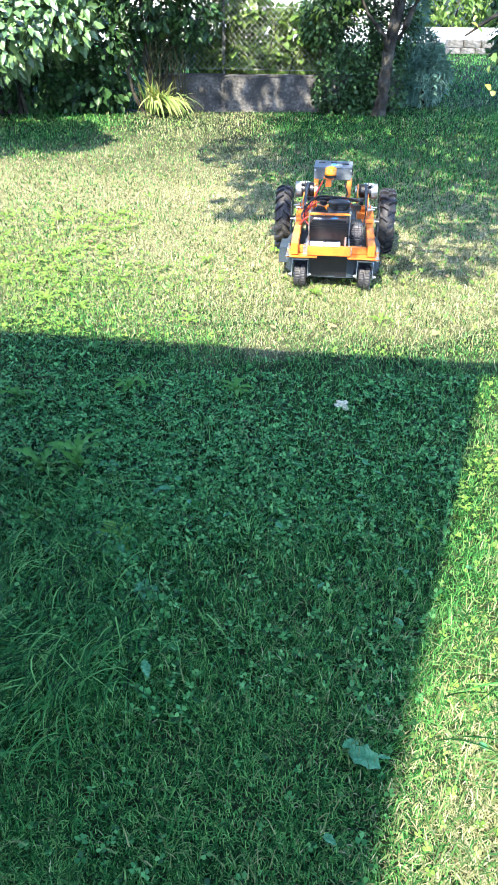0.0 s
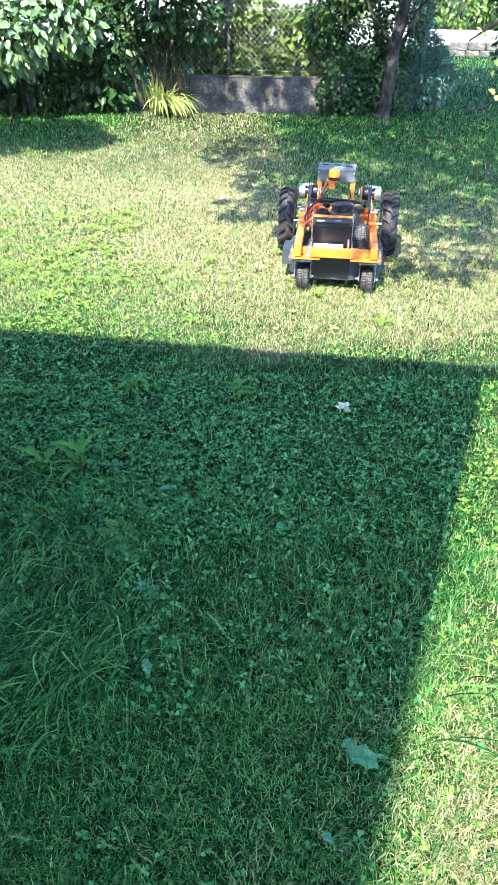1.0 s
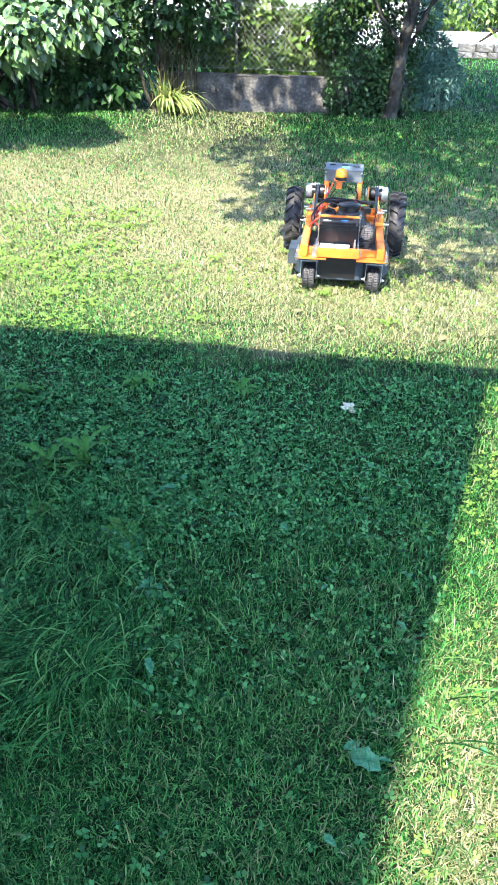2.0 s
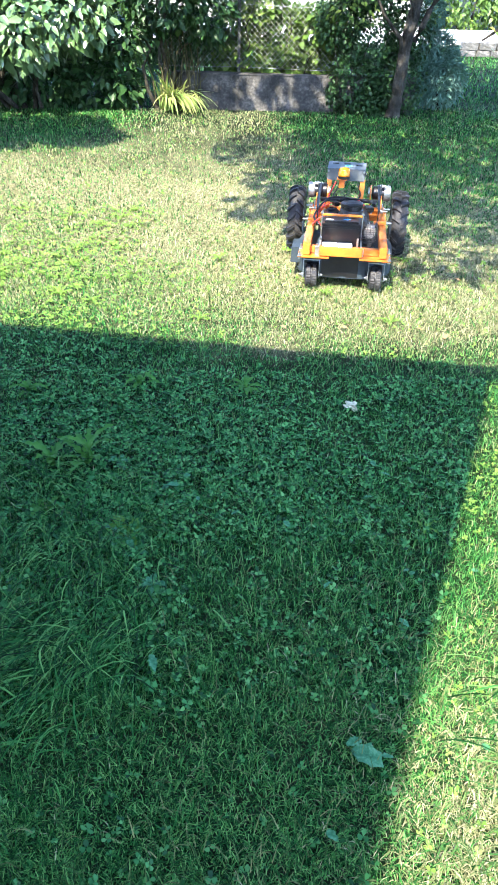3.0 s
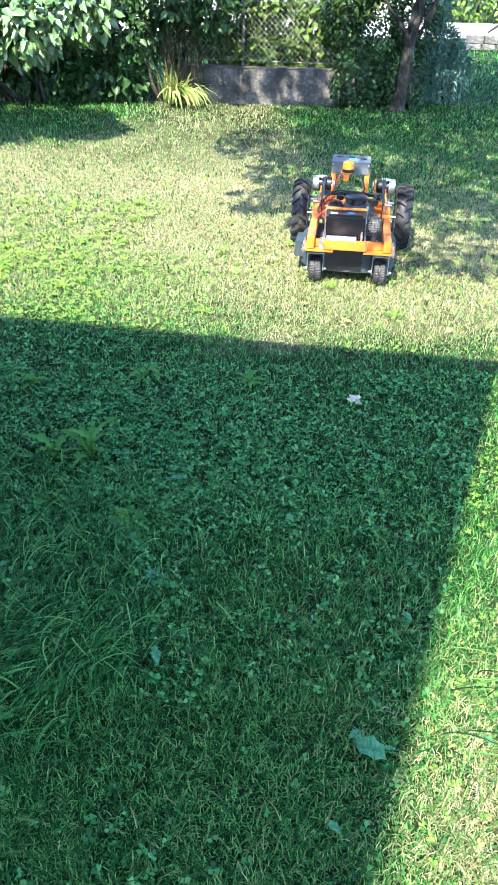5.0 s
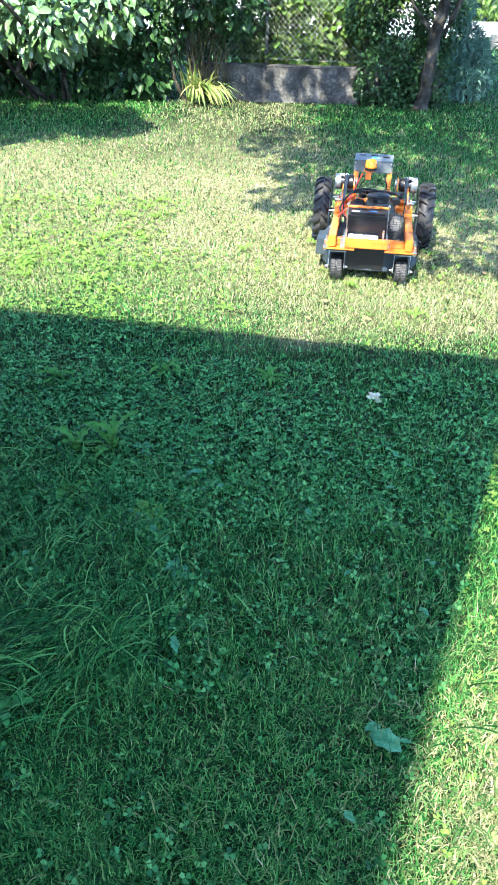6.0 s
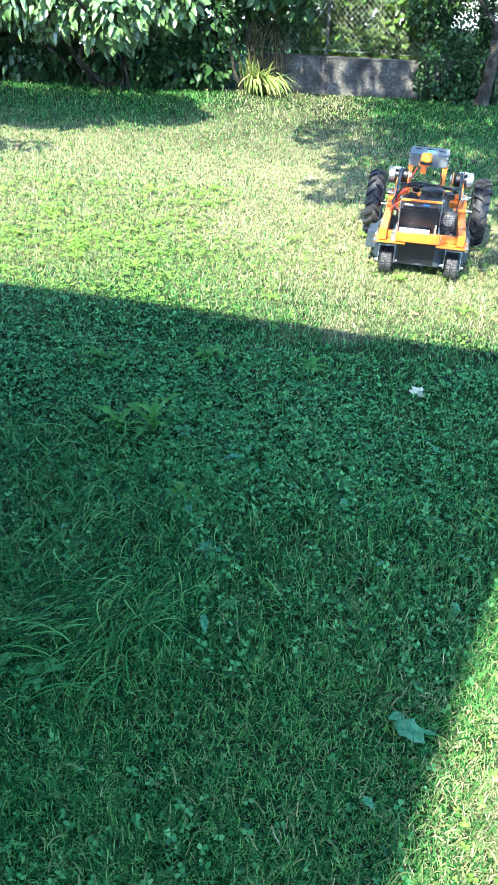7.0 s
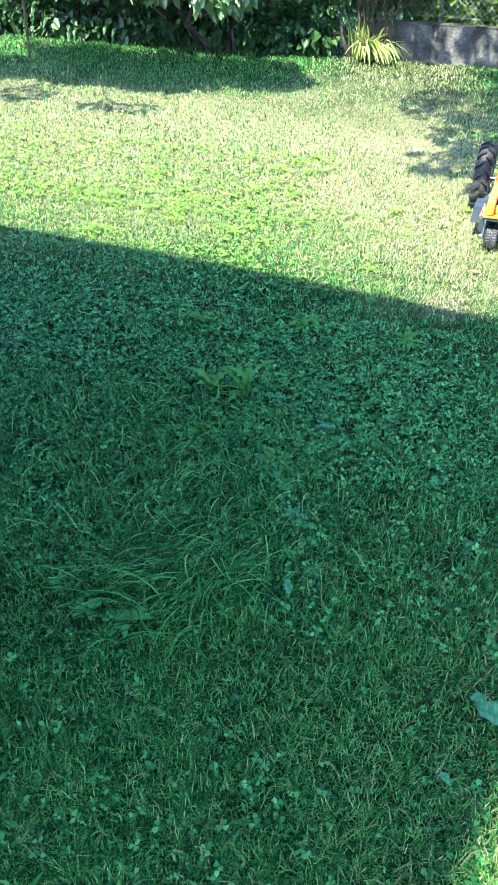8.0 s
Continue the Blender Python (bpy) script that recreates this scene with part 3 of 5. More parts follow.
build_shrub("blue_green_shrub", "rounded blue-green shrub with narrow leaves", 2.2, 10.25,
            [((-0.02, 0, 0.36), (0.3, 0.26, 0.34)), ((-0.08, 0.05, 0.62), (0.24, 0.2, 0.24)), ((-0.2, 0.05, 1.05), (0.13, 0.16, 0.28))],
            3600, 0.1, SILVER_LEAF, [((0, 0, 0), (-0.1, 0, 0.7), 0.02), ((.02, 0, 0), (.15, -.05, .5), .015)], wide=0.2, hang=0.2)


def build_strap_plant():
    """A clump of arching strap leaves with dry stalks behind."""
    p = root_of("strap_leaf_clump", -1.05, 9.42)
    tagged(p, "clump of arching yellow-green strap leaves by the wall", "plant")
    n = 130
    V, F = [], []
    for i in range(n):
        front = i < 85
        a = rng.normal(-0.8, 0.4) if front else rng.normal(-1.6, 1.1)
        ln = rng.uniform(0.4, 0.68) if front else rng.uniform(0.35, 0.6)
        wd = rng.uniform(0.016, 0.03)
        d = np.array([math.cos(a), math.sin(a), 0])
        s = np.array([-d[1], d[0], 0]) * wd / 2
        c = np.array([rng.normal(-0.04, .05), rng.normal(0.12, .05), 0])
        k0 = len(V)
        lift = rng.uniform(1.3, 1.55)
        droop = rng.uniform(1.35, 1.8) if front else rng.uniform(0.5, 1.4)
        for k in range(9):
            t = k / 8
            ang = lift * (1 - droop * t ** 0.9)
            if k:
                c = c + (d * math.cos(ang) + np.array([0, 0, math.sin(ang)])) * ln / 8
            c = np.array([c[0], c[1], max(c[2], 0.02 + 0.004 * (i % 5))])
            w = s * (1 - t ** 3 * 0.95)
            V += [c - w, c + w]
        for k in range(8):
            b = k0 + 2 * k
            F += [(b, b + 1, b + 3), (b, b + 3, b + 2)]
    soup("leaves", np.array(V), np.array(F), STRAP, p)
    for i in range(30):
        x, y = rng.normal(0.08, 0.13), rng.normal(0.26, 0.06)
        h = rng.uniform(0.45, 1.15)
        k = rng.normal(0, .13)
        bm = bmesh.new()
        pipe(bm, smooth_line([(x, y, 0), (x + k * .3, y, h * .5), (x + k, y + rng.normal(0, .08), h * rng.uniform(.75, 1))], 3), [0.008, .0075, .007, .0065, .006, .005, .003], 4)
        part("stalk", bm, STALK, p)


build_strap_plant()


def build_overhang_tree():
    """The tall tree beside the lawn: unseen crown placed for dapple, low twig in view."""
    x, y = 3.4, 2.6
    t = root_of("overhanging_tree", x, y, 0)
    tagged(t, "tree with a low yellowing twig overhanging the lawn", "tree")
    bm = bmesh.new()
    limb(bm, (0, 0, -0.1), (-0.3, -0.2, 3.2), 0.19, 0.12, 0.03)
    part("trunk", bm, BARK, t)
    go = SUN_GO * REACH
    # Places to be shaded; an unseen leaf clump is hung sunward of each.
    shade_spots = [(0.25, 7.7, .75), (0.35, 6.6, .5), (0.95, 8.4, .65), (1.0, 7.3, .8), (0.05, 5.85, .33), (0.5, 5.3, .36), (0.75, 4.75, .36), (1.45, 5.5, .4),
             (1.3, 4.65, .25), (1.75, 6.5, .75), (1.9, 7.8, .75), (2.4, 5.6, .6), (2.7, 7.0, .7), (2.5, 9.2, .8), (1.2, 6.3, .5), (3.1, 8.4, .7), (1.6, 9.9, .5), (2.2, 4.9, .4), (-0.3, 10.1, .3), (0.4, 10.15, .4), (1.0, 10.1, .5), (1.6, 9.9, .5), (0.65, 9.35, .4), (1.2, 9.2, .5), (1.9, 9.1, .55), (2.4, 10.0, .6), (2.7, 11.3, .8), (3.3, 10.3, .7), (2.6, 10.6, .9), (3.4, 11.4, 1.0), (2.8, 12.4, 1.0), (4.2, 12.6, 1.1), (3.6, 13.8, 1.1), (4.6, 14.6, 1.1)]
    clumps = []
    for sx, sy, r in shade_spots:
        h = random.uniform(3.5, 4.3)
        c = Vector((sx, sy, 0)) - go * h + Vector((-x, -y, h))
        clumps.append((tuple(c), (r * .95, r * .95, r * .5)))
        bm = bmesh.new()
        limb(bm, (-0.28 + random.uniform(-.05, .05), -0.2, random.uniform(2.6, 3.2)), c, 0.05, 0.012)
        part("limb", bm, BARK, t)
    crown("crown", clumps, 19000, 0.13, LILAC, t, wide=0.6)
    bm = bmesh.new()
    w = Vector((x, y, 0))
    tips = [Vector((1.42, 4.2, 1.5)) - w, Vector((1.15, 4.05, 1.4)) - w, Vector((0.99, 4.0, 1.31)) - w]
    pipe(bm, smooth_line([(-0.25, -0.1, 2.3), (-1.1, 0.8, 2.0), *tips], 4), [0.03 - 0.0016 * i for i in range(17)], 6)
    pipe(bm, smooth_line([tips[0], Vector((1.25, 4.05, 1.25)) - w, Vector((1.2, 4.0, 1.05)) - w], 4), [0.007 - 0.0005 * i for i in range(9)], 5)
    part("low_branch", bm, BARK, t)
    crown("twig_leaves", [(tuple(Vector((1.28, 4.1, 1.42)) - w), (0.17, 0.2, 0.1)), (tuple(Vector((1.23, 4.05, 1.22)) - w), (0.1, 0.13, 0.1)), (tuple(Vector((1.19, 4.0, 1.07)) - w), (0.06, .1, .07)), (tuple(Vector((1.02, 4.0, 1.33)) - w), (0.05, .08, .05))],
          90, 0.05, YELLOWLEAF, t, hang=0.8, wide=0.75, light=0.6)


build_overhang_tree()
bm = bmesh.new()
pipe(bm, smooth_line([(0, 0, -0.05), (0.01, 0, 0.6), (-0.01, 0, 1.3), (0, 0, 2.0)], 4), 0.016, 8)
pole = root_of("garden_stake", -4.55, 8.1)
tagged(pole, "thin weathered wooden stake standing in the lawn", "stake")
part("stake", bm, STALK, pole)

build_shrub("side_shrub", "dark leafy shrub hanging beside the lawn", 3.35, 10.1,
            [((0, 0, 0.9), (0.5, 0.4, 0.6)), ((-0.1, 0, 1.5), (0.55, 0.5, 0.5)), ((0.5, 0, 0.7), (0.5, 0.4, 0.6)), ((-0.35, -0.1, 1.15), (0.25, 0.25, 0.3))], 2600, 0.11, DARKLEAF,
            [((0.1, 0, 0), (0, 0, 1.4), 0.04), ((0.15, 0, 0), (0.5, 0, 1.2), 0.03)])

# beyond the garden
build_shrub("roadside_bush", "sunlit yellow-green bush across the road", 6.6, 28.0,
            [((0, 0, 0.8), (1.6, 0.8, 0.9)), ((-1.6, 0.2, 1.0), (1.2, 0.7, 1.0)), ((1.6, 0, 1.2), (1.4, 0.8, 1.2)), ((-0.5, 0, 2.2), (1.8, .8, .9))], 4200, 0.2, VINE, [((0, 0, 0), (0.3, 0, 1.0), 0.04), ((-.2, 0, 0), (-1.0, 0, .9), .03)])
build_shrub("roadside_shrub", "dense leafy shrubs behind the roadside wall", -1.5, 31.0,
            [((-4, 0, 1.2), (2.2, 1, 1.2)), ((-1, 0, 1.3), (2.2, 1, 1.3)), ((2.5, 0, 1.4), (2.2, 1, 1.4)), ((6, 0, 1.4), (2.4, 1, 1.4)), ((-8, 0, 1.4), (2.4, 1, 1.4))], 5200, 0.3, VINE,
            [((-4, 0, 0), (-4, 0, 1.2), .06), ((0, 0, 0), (0.2, 0, 1.5), .06), ((5, 0, 0), (5.2, 0, 1.4), .06)])


# ---- the remote-controlled mower ----
def rear_wheel(mower, x):
    """Cleated tractor wheel: hub, tyre with chevron bars, pressed rim."""
    s = 1 if x > 0 else -1
    bm = bmesh.new()
    lathe(bm, [(-0.04, 0.0001), (-0.04, 0.03), (0.03, 0.03), (0.03, 0.022), (0.05, 0.022), (0.05, 0.0001)], "x", 20)
    for k in range(5):
        a = 2 * math.pi * k / 5
        bolt(bm, (0.012, 0.045 * math.cos(a), 0.045 * math.sin(a)), (1, 0, 0), 0.007, 0.018)
    wheel = part("rear_wheel", bm, ZINC, mower, "cleated tractor wheel with silver rim")
    wheel.matrix_basis = pose(x, 0.072, 0.198, 23 if s > 0 else 50, 0, 0 if s > 0 else 180) @ Matrix.Diagonal((0.95, 0.95, 0.95, 1))
    bm = bmesh.new()
    lathe(bm, [(-0.036, 0.112), (-0.046, 0.13), (-0.05, 0.155), (-0.046, 0.178), (-0.032, 0.192), (0, 0.196), (0.032, 0.192), (0.046, 0.178), (0.05, 0.155), (0.046, 0.13), (0.036, 0.112), (0, 0.104), (-0.036, 0.112)], "x", 56)
    part("tyre", bm, RUBBER, wheel, "black rubber tyre casing", smooth=True)
    n = 18
    for side in (1, -1):
        bm = bmesh.new()
        q = []
        for t, r0, r1, w in ((0.0, 0.19, 0.213, 0.0085), (0.5, 0.186, 0.212, 0.010), (1.0, 0.168, 0.2, 0.0115)):
            u = side * (0.002 + 0.05 * t)
            ang = 0.17 * t
            for r in (r0, r1):
                for e in (-1, 1):
                    b = ang + e * w / r
                    q.append(bm.verts.new((u, r * math.sin(b), r * math.cos(b))))
        for i in (0, 4):
            for f in ((0, 1, 5, 4), (2, 6, 7, 3), (0, 4, 6, 2), (1, 3, 7, 5)):
                bm.faces.new([q[i + j] for j in f])
        bm.faces.new((q[0], q[2], q[3], q[1]))
        bm.faces.new((q[8], q[9], q[11], q[10]))
        tail = [bm.verts.new((side * 0.054, r * math.sin(0.17 + e * w / r), r * math.cos(0.17 + e * w / r))) for r, w in ((0.15, 0.01), (0.172, 0.0115)) for e in (-1, 1)]
        bm.faces.new((q[8], q[10], tail[2], tail[0]))
        bm.faces.new((q[9], tail[1], tail[3], q[11]))
        bm.faces.new((q[10], q[11], tail[3], tail[2]))
        bm.faces.new(tail)
        bmesh.ops.recalc_face_normals(bm, faces=bm.faces[:])
        first = part("cleat", bm, RUBBER, wheel)
        for k in range(n):
            ob = first if k == 0 else new("cleat", first.data)
            ob.parent = wheel
            ob.matrix_basis = Matrix.Rotation(2 * math.pi * (k + (0.5 if side < 0 else 0)) / n, 4, "X")
    bm = bmesh.new()
    lathe(bm, [(0.008, 0.0001), (0.008, 0.06), (0.014, 0.068), (0.004, 0.08), (-0.004, 0.094), (0.02, 0.1), (0.038, 0.107), (0.044, 0.122), (0.04, 0.123), (0.03, 0.113), (-0.03, 0.113), (-0.04, 0.123), (-0.044, 0.122), (-0.036, 0.105), (-0.01, 0.09), (-0.004, 0.0001)], "x", 48)
    part("rim", bm, RIMM, wheel, "silver painted steel rim", smooth=True)
    bm = bmesh.new()
    rod(bm, (0.03, 0.0, 0.085), (0.042, 0.0, 0.09), 0.004)
    part("valve", bm, BLACK, wheel)


def caster(mower, x, turn):
    base = part("caster", caster_fork(), FORKM, mower, "swivel caster with galvanised fork")
    base.matrix_basis = pose(x + (0.008 if x > 0 else 0.0), -0.612, 0, 0, 0, turn)
    bm = bmesh.new()
    lathe(bm, [(-0.027, 0.03), (-0.033, 0.045), (-0.034, 0.057), (-0.027, 0.0655), (-0.006, 0.0675), (-0.003, 0.063), (0.003, 0.063), (0.006, 0.0675), (0.027, 0.0655), (0.034, 0.057), (0.033, 0.045), (0.027, 0.03)], "x", 78)
    for v in bm.verts:
        r = math.hypot(v.co.y, v.co.z)
        k = round(math.atan2(v.co.z, v.co.y) / (2 * math.pi) * 78) + (1 if v.co.x > 0 else 0)
        if r > 0.064 and k % 3 == 0:
            v.co.y, v.co.z = v.co.y * 0.97, v.co.z * 0.97
    bmesh.ops.translate(bm, vec=(0, -0.03, 0.066), verts=bm.verts[:])
    part("tyre", bm, RUBBER, base, "small ribbed black tyre")
    bm = bmesh.new()
    lathe(bm, [(-0.03, 0.0001), (-0.03, 0.012), (-0.018, 0.026), (-0.02, 0.036), (0.02, 0.036), (0.018, 0.026), (0.03, 0.012), (0.03, 0.0001)], "x", 24, (0, -0.03, 0.066))
    part("rim", bm, RIMM, base)


def caster_fork():
    bm = bmesh.new()
    for s in (-1, 1):
        q = [(0.0, 0.052, 0.166), (0.0, -0.062, 0.166), (0.0, -0.068, 0.14), (0.0, -0.05, 0.055), (0.0, -0.016, 0.05), (0.0, 0.04, 0.115)]
        lo = [bm.verts.new((s * 0.043, y, z)) for _, y, z in q]
        hi = [bm.verts.new((s * 0.047, y, z)) for _, y, z in q]
        bm.faces.new(lo)
        bm.faces.new(hi[::-1])
        for i in range(6):
            bm.faces.new((lo[i], hi[i], hi[(i + 1) % 6], lo[(i + 1) % 6]))
        bolt(bm, (s * 0.047, -0.03, 0.066), (s, 0, 0), 0.01, 0.018)
    box(bm, (0, -0.006, 0.163), (0.098, 0.11, 0.008))
    rod(bm, (0, 0, 0.16), (0, 0, 0.186), 0.036, seg=24)
    box(bm, (0, 0, 0.188), (0.105, 0.1, 0.005))
    bmesh.ops.recalc_face_normals(bm, faces=bm.faces[:])
    return bm


def tube_part(name, a, b, w, h, mat, mower, label="", bevel=0.004):
    bm = bmesh.new()
    bar(bm, a, b, w, h)
    return part(name, bm, mat, mower, label, bevel=bevel)


def cable(name, points, r, mat, mower):
    bm = bmesh.new()
    pipe(bm, smooth_line(points, 6), r, 7)
    part(name, bm, mat, mower, smooth=True)


def flat_plate(bm, outline, x0, x1):
    """A plate standing across x, cut to an outline of (y, z)."""
    lo = [bm.verts.new((x0, y, z)) for y, z in outline]
    hi = [bm.verts.new((x1, y, z)) for y, z in outline]
    n = len(outline)
    bm.faces.new(lo)
    bm.faces.new(hi[::-1])
    for i in range(n):
        bm.faces.new((lo[i], hi[i], hi[(i + 1) % n], lo[(i + 1) % n]))
    bmesh.ops.recalc_face_normals(bm, faces=bm.faces[:])


def build_mower():
    mower = new("robot_mower")
    mower.matrix_world = pose(0.543, 4.86, 0.012, -0.5, 0, -6.5)
    tagged(mower, "orange home-built remote-controlled mower with cleated rear tyres", "mower")

    for s in (-1, 1):
        rear_wheel(mower, s * 0.327)
        caster(mower, s * 0.184, 4 if s < 0 else -3)
        rail = tube_part("side_rail", (s * 0.213, -0.725, 0.237), (s * 0.213, 0.17, 0.237), 0.042, 0.064, ORANGE, mower)
        bm = bmesh.new()
        box(bm, (s * 0.213, -0.7265, 0.237), (0.034, 0.003, 0.056))
        part("end_cap", bm, ORANGE, rail)
        bm = bmesh.new()
        box(bm, (s * 0.172, -0.66, 0.198), (0.175, 0.165, 0.008))
        plate = part("caster_plate", bm, ORANGE, mower, "orange steel mounting plate", bevel=0.002)
        for px, py in ((0.249, -0.735), (0.249, -0.6)):
            bm = bmesh.new()
            bolt(bm, (s * px, py, 0.202), (0, 0, 1), 0.009, 0.028)
            rod(bm, (s * px, py, 0.186), (s * px, py, 0.195), 0.008, seg=6)
            part("bolt", bm, ZINC, plate)
        # axle stub and bearing plate
        bm = bmesh.new()
        rod(bm, (s * 0.2, 0.072, 0.198), (s * 0.3, 0.072, 0.198), 0.014, seg=16)
        part("axle", bm, ENGINE, mower)
        bm = bmesh.new()
        flat_plate(bm, [(-0.05, 0.2), (-0.02, 0.15), (0.12, 0.15), (0.17, 0.2), (0.17, 0.268), (-0.05, 0.268)], s * 0.236, s * 0.242)
        part("axle_plate", bm, ORANGE, mower)
        # drive motor
        bm = bmesh.new()
        cx, cy, cz = s * 0.2, 0.1, 0.375
        lathe(bm, [(-0.055, 0.0001), (-0.055, 0.034), (-0.045, 0.042), (0.03, 0.042), (0.032, 0.046), (0.055, 0.046), (0.06, 0.04), (0.06, 0.0001)], "x", 32, (cx, cy, cz))
        motor = part("drive_motor", bm, BLACK, mower, "drive motor with bright end bell")
        bm = bmesh.new()
        lathe(bm, [(0.056, 0.0001), (0.061, 0.041), (0.058, 0.047), (0.024, 0.047), (0.02, 0.0435), (0.02, 0.0425)], "x", 32, (cx, cy, cz))
        if s < 0:
            bmesh.ops.scale(bm, vec=(-1, 1, 1), verts=bm.verts[:], space=Matrix.Translation((-cx, 0, 0)))
            bmesh.ops.recalc_face_normals(bm, faces=bm.faces[:])
        part("end_bell", bm, FORKM, motor)
        bm = bmesh.new()
        box(bm, (cx + s * 0.0, cy, cz + 0.046), (0.05, 0.03, 0.001))
        part("rating_plate", bm, LABELW, motor)
        bm = bmesh.new()
        flat_plate(bm, [(0.05, 0.265), (0.05, 0.37), (0.075, 0.415), (0.125, 0.415), (0.15, 0.37), (0.145, 0.265)], s * 0.132, s * 0.14)
        part("motor_bracket", bm, ORANGE, mower)
        bm = bmesh.new()
        rod(bm, (s * 0.128, 0.1, 0.375), (s * 0.12, 0.1, 0.375), 0.032, seg=24)
        part("sprocket", bm, ZINC, mower)
        bm = bmesh.new()
        rod(bm, (s * 0.145, 0.072, 0.215), (s * 0.155, 0.072, 0.215), 0.055, seg=30)
        part("sprocket", bm, ZINC, mower)

        # lift linkage
        bm = bmesh.new()
        bar(bm, (s * 0.182, -0.30, 0.362), (s * 0.182, 0.055, 0.425), 0.012, 0.02)
        part("link_bar", bm, LINKM, mower, "dark steel lift link", bevel=0.002)
        bm = bmesh.new()
        bar(bm, (s * 0.182, -0.305, 0.372), (s * 0.178, -0.275, 0.262), 0.006, 0.02)
        rod(bm, (s * 0.17, -0.275, 0.268), (s * 0.186, -0.275, 0.268), 0.016, seg=16)
        part("front_arm", bm, LINKM, mower, bevel=0.0015)
        bm = bmesh.new()
        bar(bm, (s * 0.196, 0.05, 0.44), (s * 0.196, 0.02, 0.29), 0.006, 0.02)
        part("rear_arm", bm, LINKM, mower, bevel=0.0015)
        for at, ln in (((0.192, -0.298, 0.36), 0.04), ((0.2, 0.05, 0.428), 0.03), ((0.235, -0.26, 0.282), 0.032), ((0.225, 0.03, 0.292), 0.04)):
            bm = bmesh.new()
            bolt(bm, (s * at[0], at[1], at[2]), (s, 0, 0), 0.009, ln)
            part("bolt", bm, ZINC, mower)
        tube_part("pivot_stub", (s * 0.16, -0.26, 0.282), (s * 0.236, -0.26, 0.282), 0.02, 0.02, ORANGE, mower, bevel=0.003)
        tube_part("pivot_stub", (s * 0.14, 0.03, 0.292), (s * 0.226, 0.03, 0.292), 0.022, 0.022, ORANGE, mower, bevel=0.003)
        # arched lifting plate with ring
        bm = bmesh.new()
        flat_plate(bm, [(-0.185, 0.262), (-0.165, 0.33), (-0.12, 0.378), (-0.05, 0.395), (-0.035, 0.38), (-0.04, 0.345), (-0.085, 0.335), (-0.12, 0.31), (-0.135, 0.262)], s * 0.196, s * 0.202)
        part("arched_bracket", bm, ORANGE, mower, "orange arched bracket welded to the rail", bevel=0.0015)
        bm = bmesh.new()
        for k in range(18):
            a, b = 2 * math.pi * k / 18, 2 * math.pi * (k + 1) / 18
            rod(bm, (s * 0.206, -0.1 + .017 * math.cos(a), .335 + .017 * math.sin(a)), (s * 0.206, -0.1 + .017 * math.cos(b), .335 + .017 * math.sin(b)), 0.0055, seg=8)
        part("lifting_eye", bm, ZINC, mower)

    # front frame
    front_bar = tube_part("front_bar", (-0.14, -0.722, 0.232), (0.1, -0.722, 0.232), 0.03, 0.05, ORANGE, mower, "orange front bumper bar")
    tube_part("cross_beam", (-0.192, -0.655, 0.221), (0.192, -0.655, 0.221), 0.04, 0.038, ORANGE, mower)
    tube_part("rear_beam", (-0.192, 0.14, 0.237), (0.192, 0.14, 0.237), 0.05, 0.06, ORANGE, mower)
    tube_part("deck_beam", (-0.192, -0.04, 0.255), (0.192, -0.04, 0.255), 0.05, 0.03, ORANGE, mower)
    tube_part("black_crossbar", (-0.178, -0.01, 0.345), (0.178, -0.01, 0.345), 0.028, 0.02, LINKM, mower, "black steel crossbar")
    for x in (-0.1, -0.02, 0.06):
        bm = bmesh.new()
        bolt(bm, (x, -0.045, 0.27), (0, 0, 1), 0.008, 0.02)
        part("bolt", bm, ZINC, mower)

    # battery
    bm = bmesh.new()
    box(bm, (-0.03, -0.545, 0.27), (0.212, 0.15, 0.15))
    battery = part("battery", bm, BLACK, mower, "black starter battery", bevel=0.004)
    bm = bmesh.new()
    box(bm, (-0.03, -0.545, 0.352), (0.216, 0.154, 0.016))
    box(bm, (-0.03, -0.575, 0.366), (0.19, 0.085, 0.016))
    part("lid", bm, BLACK, battery, bevel=0.003)
    bm = bmesh.new()
    box(bm, (-0.095, -0.59, 0.3748), (0.042, 0.024, 0.0012), (0, 0, 0))
    label = part("sticker", bm, LABELW, battery, "white sticker with dark bars")
    bm = bmesh.new()
    for k in range(7):
        box(bm, (-0.111 + 0.0053 * k, -0.588, 0.3758), (0.0022 + 0.001 * (k % 2), 0.012, 0.0006))
    part("bars", bm, BLACK, label)
    bm = bmesh.new()
    lathe(bm, [(0.3742, 0.0001), (0.3742, 0.017), (0.3752, 0.017), (0.3752, 0.0001)], "z", 24, (0, 0, 0))
    bmesh.ops.scale(bm, vec=(1.25, 0.8, 1), verts=bm.verts[:])
    bmesh.ops.translate(bm, vec=(-0.0, -0.575, 0), verts=bm.verts[:])
    part("sticker", bm, BLUESTICK, battery, "oval blue sticker")
    bm = bmesh.new()
    box(bm, (-0.03, -0.621, 0.315), (0.19, 0.002, 0.035))
    part("front_panel", bm, BLACK, battery)
    for x, m in ((-0.105, REDCABLE), (0.045, BLACK)):
        bm = bmesh.new()
        rod(bm, (x, -0.50, 0.36), (x, -0.50, 0.378), 0.01, 0.009)
        box(bm, (x, -0.5, 0.372), (0.028, 0.02, 0.012))
        part("terminal", bm, ZINC, battery)
    tube_part("hold_down_bar", (-0.142, -0.528, 0.384), (0.086, -0.528, 0.384), 0.022, 0.01, ORANGE, mower, "orange battery hold-down strap", bevel=0.002)
    for x in (-0.143, 0.087):
        bm = bmesh.new()
